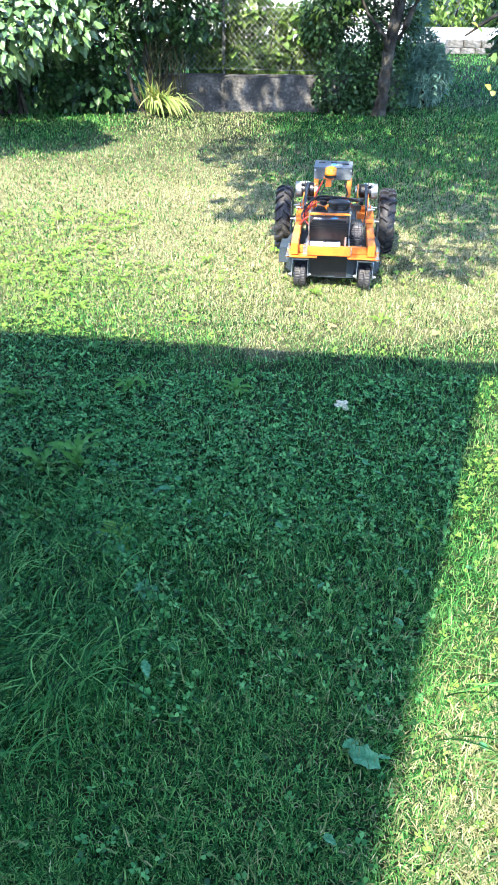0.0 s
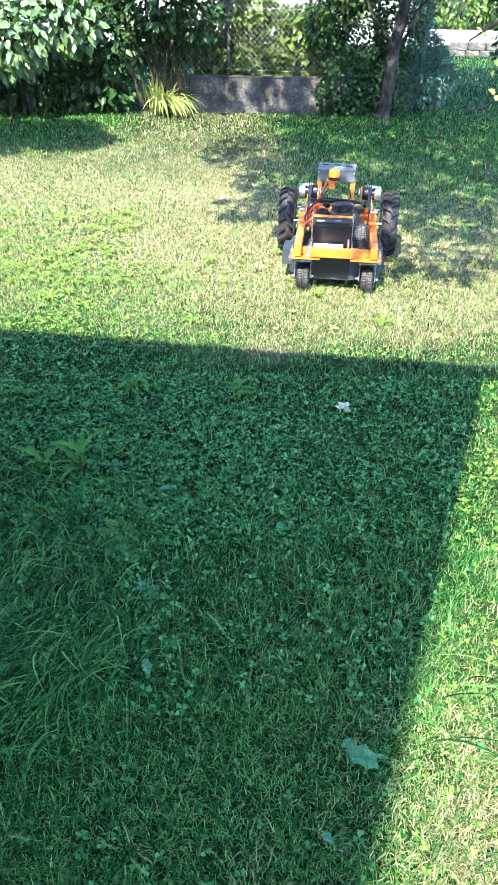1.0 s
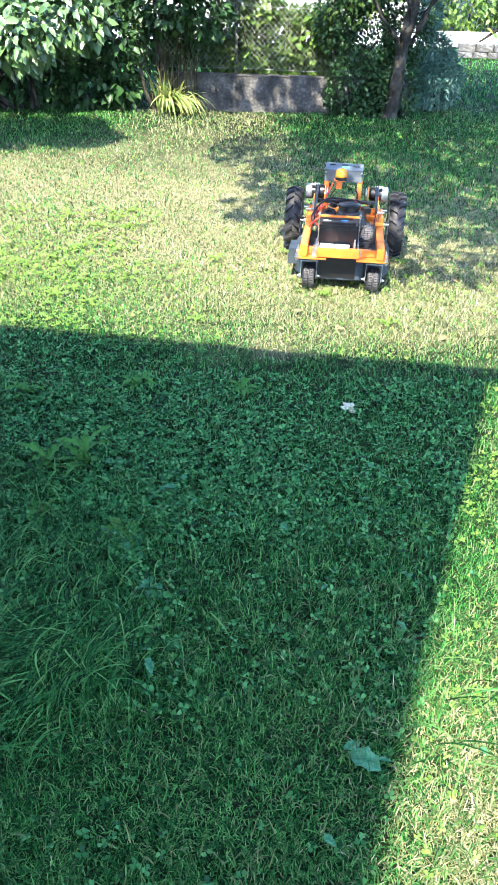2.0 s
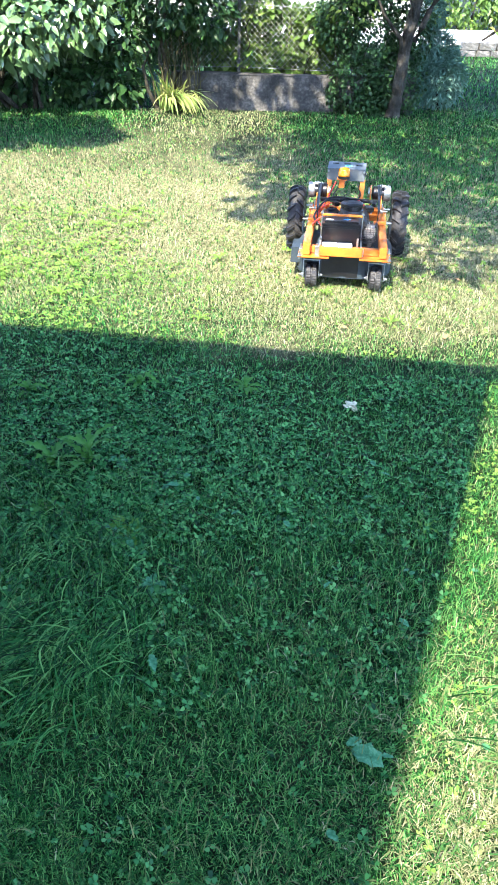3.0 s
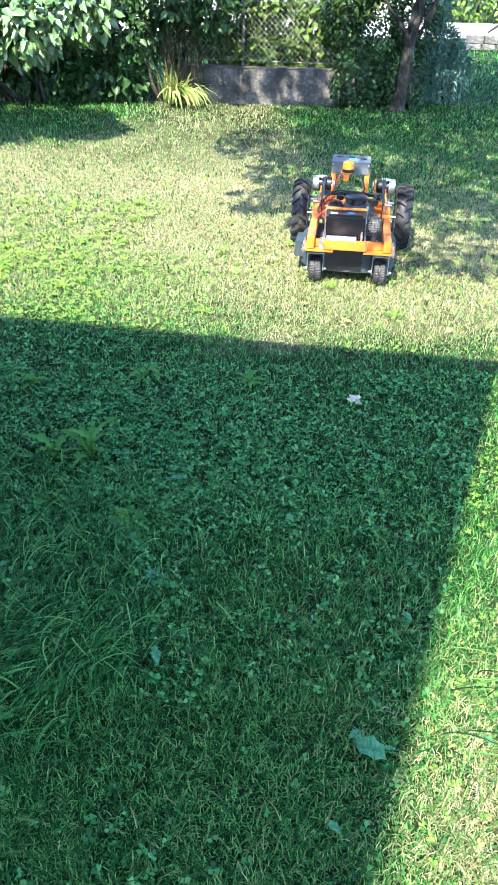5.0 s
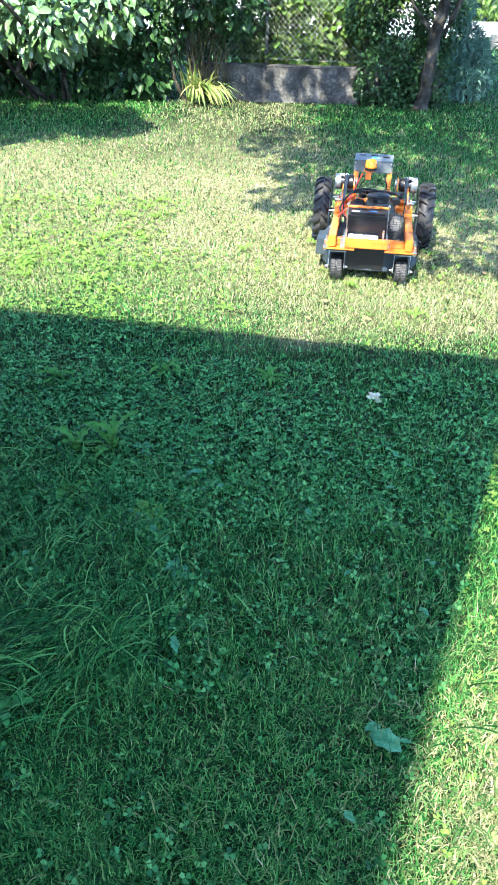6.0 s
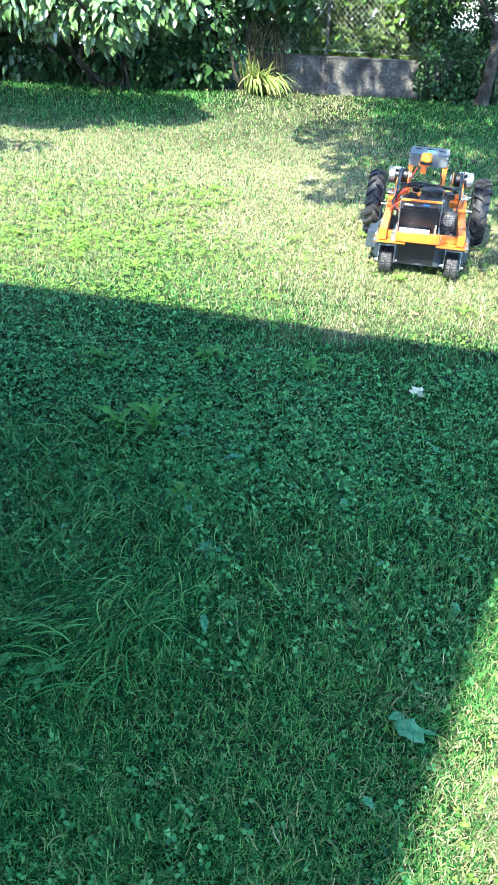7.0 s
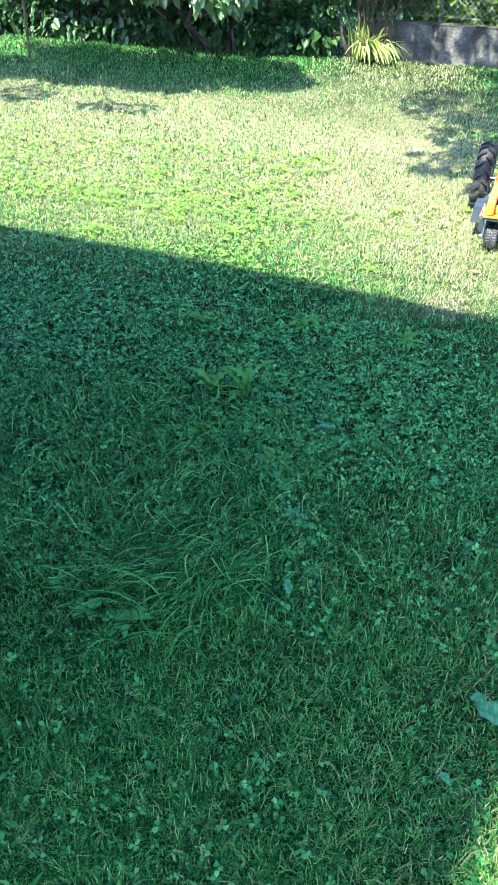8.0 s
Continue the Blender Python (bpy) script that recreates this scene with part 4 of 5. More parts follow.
        rod(bm, (x, -0.528, 0.2), (x, -0.528, 0.405), 0.004, seg=8)
        rod(bm, (x, -0.528, 0.389), (x, -0.528, 0.398), 0.009, seg=6)
        part("threaded_rod", bm, ZINC, mower)
    for x in (-0.148, 0.09):
        bm = bmesh.new()
        box(bm, (x, -0.6, 0.222), (0.008, 0.19, 0.05))
        box(bm, (x * 1.04, -0.69, 0.222), (0.025, 0.008, 0.05))
        part("battery_bracket", bm, ZINC, mower, "bare steel angle beside the battery", bevel=0.0015)
    # lights
    for x in (-0.075, 0.01):
        bm = bmesh.new()
        box(bm, (x - 0.012, -0.642, 0.248), (0.086, 0.022, 0.03))
        lamp = part("led_light", bm, BLACK, mower, "lit white work light", bevel=0.003)
        bm = bmesh.new()
        box(bm, (x - 0.012, -0.654, 0.25), (0.078, 0.003, 0.021))
        part("lens", bm, LED, lamp, "glowing white lens", bevel=0.001)
    for x in (-0.14, 0.068):
        bm = bmesh.new()
        box(bm, (x, -0.645, 0.252), (0.012, 0.02, 0.04))
        rod(bm, (x, -0.645, 0.27), (x, -0.645, 0.29), 0.006)
        part("light_bracket", bm, MUFFLER, mower, bevel=0.001)

    # engine
    bm = bmesh.new()
    box(bm, (0.03, -0.3, 0.215), (0.25, 0.27, 0.09))
    engine = part("engine", bm, ENGINE, mower, "small petrol engine with black covers", bevel=0.012)
    bm = bmesh.new()
    for k in range(6):
        box(bm, (0.05, -0.435, 0.2 + k * 0.017), (0.16, 0.045, 0.004))
    part("cooling_fins", bm, ENGINE, engine)
    bm = bmesh.new()
    prism(bm, [(-0.06, -0.24), (-0.045, -0.4), (-0.02, -0.435), (0.1, -0.45), (0.135, -0.42), (0.14, -0.22), (0.11, -0.17), (-0.03, -0.17)], 0.255, 0.345)
    for v in bm.verts:
        if v.co.z > 0.3:
            v.co.x = 0.04 + (v.co.x - 0.04) * 0.86
            v.co.y = -0.3 + (v.co.y + 0.3) * 0.9
    part("shroud", bm, BLACK, engine, "black plastic engine shroud", bevel=0.014, segments=3)
    bm = bmesh.new()
    lathe(bm, [(0.335, 0.075), (0.355, 0.07), (0.358, 0.062), (0.378, 0.06), (0.38, 0.066), (0.392, 0.066), (0.395, 0.06), (0.398, 0.052), (0.396, 0.046), (0.399, 0.0001)], "z", 40, (0.022, -0.265, 0))
    part("starter_cap", bm, BLACK, engine, "round black recoil starter cap", smooth=False)
    bm = bmesh.new()
    for k in range(22):
        a = 2 * math.pi * k / 22
        box(bm, (0.022 + .0615 * math.cos(a), -0.265 + .0615 * math.sin(a), 0.368), (0.004, 0.005, 0.016), (0, 0, math.degrees(a)))
    part("cap_vents", bm, BLACK, engine)
    bm = bmesh.new()
    box(bm, (-0.105, -0.36, 0.295), (0.09, 0.12, 0.07))
    box(bm, (-0.105, -0.36, 0.334), (0.096, 0.126, 0.012))
    part("air_filter", bm, BLACK, engine, "black air filter housing", bevel=0.012, segments=3)
    bm = bmesh.new()
    box(bm, (-0.09, -0.22, 0.3), (0.08, 0.12, 0.07), (0, 0, 8))
    rod(bm, (-0.1, -0.22, 0.33), (-0.1, -0.22, 0.352), 0.022, seg=20)
    part("fuel_tank", bm, BLACK, engine, "black fuel tank with round cap", bevel=0.01, segments=3)
    bm = bmesh.new()
    rod(bm, (0.135, -0.47, 0.275), (0.135, -0.34, 0.275), 0.034, seg=24)
    muffler = part("muffler", bm, MUFFLER, engine, "shiny muffler", bevel=0.006)
    bm = bmesh.new()
    x0, x1, y0, y1, z0, z1 = 0.1, 0.178, -0.49, -0.34, 0.222, 0.312
    for k in range(8):
        z = z0 + (z1 - z0) * k / 7
        for a, b in (((x0, y0, z), (x1, y0, z)), ((x1, y0, z), (x1, y1, z)), ((x0, y0, z), (x0, y0 + .05, z))):
            rod(bm, a, b, 0.0013, seg=4)
    for k in range(5):
        x = x0 + (x1 - x0) * k / 4
        rod(bm, (x, y0, z0), (x, y0, z1), 0.0013, seg=4)
        rod(bm, (x, y0, z1), (x, y1, z1), 0.0013, seg=4)
    for k in range(7):
        y = y0 + (y1 - y0) * k / 6
        rod(bm, (x1, y, z0), (x1, y, z1), 0.0013, seg=4)
        rod(bm, (x0, y, z1), (x1, y, z1), 0.0013, seg=4)
    part("muffler_cage", bm, ENGINE, engine, "wire guard over the muffler")
    bm = bmesh.new()
    box(bm, (0.125, -0.19, 0.345), (0.05, 0.07, 0.028), (0, 0, 15))
    rod(bm, (0.155, -0.16, 0.355), (0.16, -0.13, 0.37), 0.012)
    part("throttle_unit", bm, BLACK, engine, bevel=0.005)

    # cutting deck
    bm = bmesh.new()
    pts = []
    for k in range(40):
        a = 2 * math.pi * k / 40
        c, s = math.cos(a), math.sin(a)
        e = 2 / 3.0
        pts.append((math.copysign(abs(c) ** e, c) * 0.282, -0.33 + math.copysign(abs(s) ** e, s) * 0.3))
    prism(bm, pts, 0.055, 0.165)
    deck = part("cutting_deck", bm, DECKM, mower, "slate-blue painted steel cutting deck", bevel=0.006)
    bm = bmesh.new()
    prism(bm, [(x * 1.012, -0.33 + (y + 0.33) * 1.012) for x, y in pts], 0.05, 0.064)
    part("deck_lip", bm, DECKM, deck, bevel=0.002)
    for x, y in ((0.24, -0.45), (0.245, -0.2), (-0.24, -0.45), (-0.245, -0.2)):
        bm = bmesh.new()
        bolt(bm, (x, y, 0.165), (0, 0, 1), 0.011, 0.025)
        part("bolt", bm, ZINC, deck)
    bm = bmesh.new()
    box(bm, (-0.282, -0.42, 0.175), (0.06, 0.18, 0.008), (0, -8, 0))
    box(bm, (-0.309, -0.42, 0.135), (0.006, 0.18, 0.09), (0, 4, 0))
    box(bm, (-0.28, -0.512, 0.135), (0.062, 0.006, 0.09))
    part("discharge_flap", bm, DECKM, mower, "grey discharge flap at the deck side", bevel=0.002)
    bm = bmesh.new()
    box(bm, (-0.02, -0.63, 0.12), (0.21, 0.006, 0.13))
    part("front_skirt", bm, BLACK, mower, "black rubber skirt under the bumper")
    for x, y in ((0.16, -0.55), (-0.16, -0.55), (0.17, -0.08), (-0.17, -0.08)):
        bm = bmesh.new()
        rod(bm, (x, y, 0.16), (x, y, 0.22), 0.007)
        part("deck_hanger", bm, ZINC, mower)

    # control box on two posts, beacon
    for x in (-0.135, 0.075):
        tube_part("box_post", (x, 0.085, 0.25), (x + 0.004, 0.1, 0.45), 0.03, 0.012, ORANGE, mower, "orange flat-steel post", bevel=0.0015)
    bm = bmesh.new()
    box(bm, (0, 0, 0), (0.236, 0.14, 0.072))
    control = part("control_box", bm, BOXGREY, mower, "grey steel control box with switches", bevel=0.003)
    control.matrix_basis = pose(-0.027, 0.155, 0.484, 6, 0, -2)
    bm = bmesh.new()
    box(bm, (0, 0, 0.0375), (0.24, 0.144, 0.003))
    part("box_lid", bm, BOXGREY, control, bevel=0.001)
    for x, y in ((-0.075, 0.035), (0.0, 0.035), (0.075, 0.01)):
        bm = bmesh.new()
        box(bm, (x, y, 0.0405), (0.042, 0.022, 0.004))
        part("vent", bm, BLACK, control, bevel=0.001)
    bm = bmesh.new()
    lathe(bm, [(0.0392, 0.0001), (0.0392, 0.024), (0.0402, 0.024), (0.0402, 0.0001)], "z", 28, (0.01, -0.012, 0))
    disc = part("sticker", bm, TEALSTICK, control, "round pale blue sticker")
    bm = bmesh.new()
    for y in (-0.018, -0.012, -0.006):
        box(bm, (0.01, y, 0.0406), (0.028, 0.0025, 0.0006))
    part("bars", bm, BLUESTICK, disc)
    bm = bmesh.new()
    lathe(bm, [(0.118, 0.0001), (0.118, 0.014), (0.123, 0.015), (0.123, 0.01), (0.1195, 0.009), (0.1195, 0.0001)], "x", 24, (0, 0, 0.002))
    part("socket", bm, BLACK, control)
    for at, to in (((-0.112, -0.07, 0.022), (0, -1, 0)), ((0.112, -0.07, 0.022), (0, -1, 0)), ((0.118, 0.04, -0.02), (1, 0, 0))):
        bm = bmesh.new()
        bolt(bm, at, to, 0.005, 0.008)
        part("screw", bm, ZINC, control)
    bm = bmesh.new()
    flat = [(0.1, 0.457), (0.02, 0.457), (0.02, 0.464), (0.1, 0.464)]
    flat_plate(bm, flat, -0.085, -0.02)
    flat_plate(bm, [(0.03, 0.410), (0.036, 0.410), (0.036, 0.460), (0.03, 0.460)], -0.07, -0.035)
    part("beacon_bracket", bm, ORANGE, mower, bevel=0.001)
    bm = bmesh.new()
    lathe(bm, [(0.463, 0.0001), (0.463, 0.039), (0.476, 0.039), (0.479, 0.034), (0.479, 0.0001)], "z", 32, (-0.042, 0.055, 0))
    beacon = part("beacon", bm, BLACK, mower, "amber warning beacon")
    bm = bmesh.new()
    lathe(bm, [(0.479, 0.037), (0.487, 0.038), (0.489, 0.0365), (0.500, 0.037), (0.502, 0.0355), (0.514, 0.036), (0.521, 0.033), (0.526, 0.024), (0.528, 0.0001)], "z", 36, (-0.042, 0.055, 0))
    part("lens", bm, AMBER, beacon, "ribbed amber lens", smooth=True)

    # wiring
    cable("red_cable", [(-0.105, -0.5, 0.378), (-0.16, -0.52, 0.36), (-0.2, -0.46, 0.3), (-0.19, -0.3, 0.285), (-0.17, -0.12, 0.3), (-0.13, 0.0, 0.36), (-0.09, 0.1, 0.43)], 0.004, REDCABLE, mower)
    cable("red_cable", [(-0.14, -0.42, 0.28), (-0.19, -0.2, 0.29), (-0.12, -0.12, 0.345), (-0.05, -0.16, 0.36)], 0.004, REDCABLE, mower)
    cable("red_cable", [(0.06, -0.17, 0.365), (0.1, -0.1, 0.34), (0.04, 0.0, 0.36)], 0.004, REDCABLE, mower)
    cable("black_cable", [(-0.165, -0.4, 0.29), (-0.2, -0.22, 0.3), (-0.12, -0.06, 0.365), (0.02, -0.03, 0.362), (0.13, -0.03, 0.35)], 0.006, BLACK, mower)
    cable("black_cable", [(-0.06, 0.09, 0.41), (-0.1, 0.03, 0.36), (-0.06, -0.02, 0.33), (0.0, 0.02, 0.3), (0.07, 0.06, 0.32)], 0.004, BLACK, mower)
    cable("black_cable", [(0.05, 0.12, 0.415), (0.07, 0.06, 0.36), (0.04, 0.0, 0.34), (0.09, -0.12, 0.35)], 0.0045, BLACK, mower)
    cable("black_cable", [(-0.1, 0.1, 0.415), (-0.12, 0.03, 0.37), (-0.14, 0.0, 0.33), (-0.17, -0.14, 0.3)], 0.0045, BLACK, mower)
    cable("black_cable", [(0.2, 0.02, 0.36), (0.18, 0.04, 0.29), (0.1, 0.08, 0.28)], 0.004, BLACK, mower)
    cable("pale_wire", [(-0.205, -0.23, 0.272), (-0.232, -0.228, 0.272), (-0.236, -0.226, 0.235)], 0.003, LABELW, mower)
    bm = bmesh.new()
    box(bm, (-0.075, -0.15, 0.355), (0.03, 0.05, 0.025), (0, 0, 25))
    box(bm, (-0.05, -0.1, 0.365), (0.02, 0.03, 0.018), (10, 0, 5))
    part("cable_plug", bm, BLACK, mower, bevel=0.004)


build_mower()


# ---- the lawn: grass, clover, weeds ----
def patch(x, y, s=0.6, seed=0.0):
    """Slow variation over the lawn, 0 to 1."""
    return 0.5 + 0.25 * (np.sin(x * 1.9 / s + 1.3 + seed) * np.cos(y * 1.4 / s - 0.7 + seed) + np.sin((x + y) * 2.7 / s + seed * 2) * np.sin((x - 0.6 * y) * 2.1 / s + 0.5))


def scatter(n, y0, y1, power, left=0.72, right=0.42, pad=0.35):
    """Places over the lawn, denser near the house."""
    y = y0 + (y1 - y0) * rng.uniform(0, 1, n) ** power
    lo, hi = -left * y - pad, right * y + pad
    return lo + (hi - lo) * rng.uniform(0, 1, n), y


def dry_and_lit(x, y):
    """Turf parching, open part most, weedy side least; sun and shade are coloured in."""
    # Straw sets in just past the house shade's edge, painting its sunlit side.
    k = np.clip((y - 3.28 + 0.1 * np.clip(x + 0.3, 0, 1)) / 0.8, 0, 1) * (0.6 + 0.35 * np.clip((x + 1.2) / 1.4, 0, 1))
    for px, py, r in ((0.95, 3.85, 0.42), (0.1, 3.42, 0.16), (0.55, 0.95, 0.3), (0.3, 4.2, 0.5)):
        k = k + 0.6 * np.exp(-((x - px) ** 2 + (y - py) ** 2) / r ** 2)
    # Straw colour for the sunlit strip beyond the roof's side shade.
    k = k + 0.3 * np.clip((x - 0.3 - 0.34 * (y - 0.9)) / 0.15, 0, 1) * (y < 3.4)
    # Tree and shrub shade is deepened by turning the turf greener there.
    tree_shade = np.clip((y - 4.9 + 0.5 * (patch(x, y, 0.25, 1.0) - 0.5)) / 0.9, 0, 1) * np.clip((x + 0.1) / 0.6, 0, 1)
    shrub_shade = np.clip((y - 7.0) / 0.6, 0, 1) * np.clip((-1.2 - x) / 0.5, 0, 1)
    k = k * (1 - 0.88 * tree_shade) * (1 - 0.75 * shrub_shade)
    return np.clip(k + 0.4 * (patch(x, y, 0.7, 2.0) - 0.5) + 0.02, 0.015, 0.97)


def build_lawn():
    x, y = scatter(290000, 0.55, 4.4, 1.45)
    n = len(x)
    pits = 0.55 + 0.75 * np.clip(patch(x, y, 0.09, 4.0) * 1.6 - 0.3, 0, 1)
    tall = pits * np.where((x < -0.25 - 0.12 * (y - 1)) & (y < 2.3) & (y > 1.25), 1.3, np.where(y < 1.25, 0.75, 1.0)) * (0.8 + 0.5 * patch(x, y, 0.4)) * np.where(y > 2.3, 0.75, 1.0)
    ln = rng.uniform(0.022, 0.058, n) * tall
    # Fewer straw blades inside the house shade, so its dimness is in the colour.
    dry = rng.uniform(0, 1, n) < dry_and_lit(x, y) * np.where(y < 3.0, np.where(x > 0.25 + 0.33 * (y - 0.9), 0.85, 0.35), 0.85)
    bare = ((x - 0.12) / 0.1) ** 2 + ((y - 3.4) / 0.13) ** 2 < rng.uniform(0.3, 1.2, n)
    ln = np.where(bare, ln * 0.3, ln)
    lean = np.abs(rng.normal(1.1, 0.42, n))
    turn = rng.uniform(0, 2 * math.pi, n)
    wd = rng.uniform(0.0017, 0.0036, n)
    for k, mat, name, label in ((~dry, GRASS, "lawn_grass", "short mown green lawn grass"), (dry, DRY, "dry_lawn_grass", "parched straw-coloured grass, mostly put where sun strikes the lawn")):
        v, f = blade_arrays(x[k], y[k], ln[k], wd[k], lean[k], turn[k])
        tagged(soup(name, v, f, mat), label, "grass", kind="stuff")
    x, y = scatter(265000, 3.35, 11.5, 1.3)
    n = len(x)
    keep = ~((np.abs(y - WALL_Y - 0.1) < 0.12) & (x > -3.7) & (x < 1.7)) & (rng.uniform(0, 1, n) < np.clip((y - 3.35) / 0.75, 0, 1))
    ln = rng.uniform(0.018, 0.046, n) * (0.8 + 0.45 * patch(x, y, 0.5)) * (0.5 + 0.9 * patch(x, y, 0.12, 2.0))
    dry = rng.uniform(0, 1, n) < dry_and_lit(x, y) * 0.9
    lean = np.abs(rng.normal(1.2, 0.4, n))
    turn = rng.uniform(0, 2 * math.pi, n)
    wd = rng.uniform(0.0032, 0.0068, n)
    shaded = ((x > 0.3) & (y > 6.2)) | ((x < -1.5) & (y > 7.2))
    ln = np.where(shaded, ln * 1.35, ln)
    for k, mat, name, label in ((~dry & keep, GRASS, "far_lawn_grass", "mown green grass towards the fence"), (dry & keep, DRY, "far_dry_grass", "parched pale grass towards the fence, thinned out where shade falls")):
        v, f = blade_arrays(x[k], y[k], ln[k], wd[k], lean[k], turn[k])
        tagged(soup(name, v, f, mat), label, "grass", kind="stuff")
    x, y = scatter(120000, 5.0, 10.2, 1.0)
    # Extra green blades placed by the shade's outline to darken it.
    shade_mask = np.clip((y - 5.6) / 1.8, 0, 1) * np.clip((x + 0.0 + 0.5 * (patch(x, y, .3) - .5)) / 0.9, 0, 1)
    shade_mask = np.maximum(shade_mask, np.clip((y - 7.1) / 1.0, 0, 1) * np.clip((-1.25 - x + 0.5 * (patch(x, y, .3) - .5)) / 0.9, 0, 1))
    k = rng.uniform(0, 1, len(x)) < 0.6 * shade_mask * (0.45 + 0.7 * patch(x, y, .35, 3.0))
    x, y = x[k], y[k]
    keep = ~((np.abs(y - WALL_Y - 0.1) < 0.14) & (x > -1.2) & (x < 1.75))
    x, y = x[keep], y[keep]
    n = len(x)
    v, f = blade_arrays(x, y, rng.uniform(.025, .055, n), rng.uniform(.005, .01, n), np.abs(rng.normal(.95, .4, n)), rng.uniform(0, 6.28, n))
    tagged(soup("shade_grass", v, f, GRASS), "green grass darkening the shade of the trees and shrubs", "grass", kind="stuff")
    x, y = scatter(52000, 11.0, 20.8, 1.0, 0.4, 0.5)
    v, f = blade_arrays(x, y, rng.uniform(.03, .07, len(x)), rng.uniform(.008, .014, len(x)), np.abs(rng.normal(.7, .3, len(x))), rng.uniform(0, 6.28, len(x)))
    tagged(soup("slope_grass", v, f, GRASS), "rough grass running up to the road", "grass", kind="stuff")


def build_outer_lawn():
    """The rest of the lawn, beside and behind the part that is walked."""
    n = 110000
    x, y = rng.uniform(-9, 9, n), rng.uniform(-1.5, 12, n)
    k = (x < -0.72 * y - 0.3) | (x > 0.42 * y + 0.3) | (y < 0.6)
    x, y = x[k], y[k]
    n = len(x)
    v, f = blade_arrays(x, y, rng.uniform(.03, .07, n), rng.uniform(.008, .014, n), np.abs(rng.normal(.95, .4, n)), rng.uniform(0, 6.28, n))
    tagged(soup("outer_lawn_grass", v, f, GRASS), "mown grass at the sides of the garden", "grass", kind="stuff")


build_outer_lawn()


def build_clover(name, label, x, y, size, height, mat):
    n = len(x)
    size = size * rng.uniform(0.5, 1.35, n)
    z = gz(x, y) + height * rng.uniform(0.45, 1.2, n)
    t0 = rng.uniform(0, 2 * math.pi, n)
    tip = rng.normal(0, 0.35, (n, 2))
    V, F = [], []
    for k in range(3):
        a = t0 + k * 2.094
        d = np.stack([np.cos(a), np.sin(a), 0.25 + tip[:, 0] * np.cos(a) + tip[:, 1] * np.sin(a)], 1)
        s = np.stack([-np.sin(a), np.cos(a), -tip[:, 0] * np.sin(a) + tip[:, 1] * np.cos(a)], 1)
        c = np.stack([x, y, z], 1)
        S = size[:, None]
        pts = [c, c + S * (d * .45 - s * .42), c + S * (d * .9 - s * .36), c + S * (d * .93 - np.array([0, 0, .1])), c + S * (d * .9 + s * .36), c + S * (d * .45 + s * .42)]
        V.append(np.stack(pts, 1).reshape(-1, 3))
        f = np.array([[0, 2, 1], [0, 3, 2], [0, 4, 3], [0, 5, 4]])
        F.append((f[None] + 6 * np.arange(n)[:, None, None]).reshape(-1, 3) + 6 * n * k)
    tagged(soup(name, np.concatenate(V), np.concatenate(F), mat), label, "clover", kind="stuff")


build_lawn()
cx, cy = scatter(66000, 0.6, 4.6, 1.2)
k = rng.uniform(0, 1, len(cx)) < np.clip(0.15 + 0.75 * patch(cx, cy, 0.55, 1.0) + 0.25 * (cx < -0.2), 0, 1) * np.where(cy > 3.1, 0.16 + 0.4 * np.clip((-0.05 - cx + 0.5 * (patch(cx, cy, 0.25, 2.0) - 0.5)) / 0.7, 0, 1), np.where(cy > 1.9, 1.2, np.where(cy > 1.3, np.where(cx < -0.35, 0.5, 0.27), 0.06)))
# Clover splits at the house shade's edge into a shaded and a sunlit colour.
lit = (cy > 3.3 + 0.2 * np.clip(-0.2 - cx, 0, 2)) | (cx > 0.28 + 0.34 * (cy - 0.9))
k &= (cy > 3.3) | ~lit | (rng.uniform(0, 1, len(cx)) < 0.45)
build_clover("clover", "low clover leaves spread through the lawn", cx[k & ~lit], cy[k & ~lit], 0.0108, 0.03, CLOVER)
build_clover("sunlit_clover", "clover leaves coloured yellower where the sun falls", cx[k & lit], cy[k & lit], 0.0095, 0.028, SUNLIT_WEED)
cx, cy = scatter(3600, 1.25, 3.2, 1.2)
k = rng.uniform(0, 1, len(cx)) < np.where(cx < -0.1 - 0.12 * (cy - 1), 0.6, 0.03) * np.clip(0.1 + 1.1 * patch(cx, cy, 0.35, 1.0), 0, 1)
build_clover("tall_clover", "taller clover with larger leaves in the shade", cx[k], cy[k], 0.0122, 0.042, CLOVER)
cx, cy = scatter(30000, 4.2, 9.0, 1.2)
k = rng.uniform(0, 1, len(cx)) < np.where((cx < -0.75 + 0.25 * (patch(cx, cy, 0.3) - 0.5)) & (cy < 5.7), 0.6, 0.07)
build_clover("far_clover", "clover and small weeds in the sunny lawn", cx[k], cy[k], 0.014, 0.035, SUNLIT_WEED)


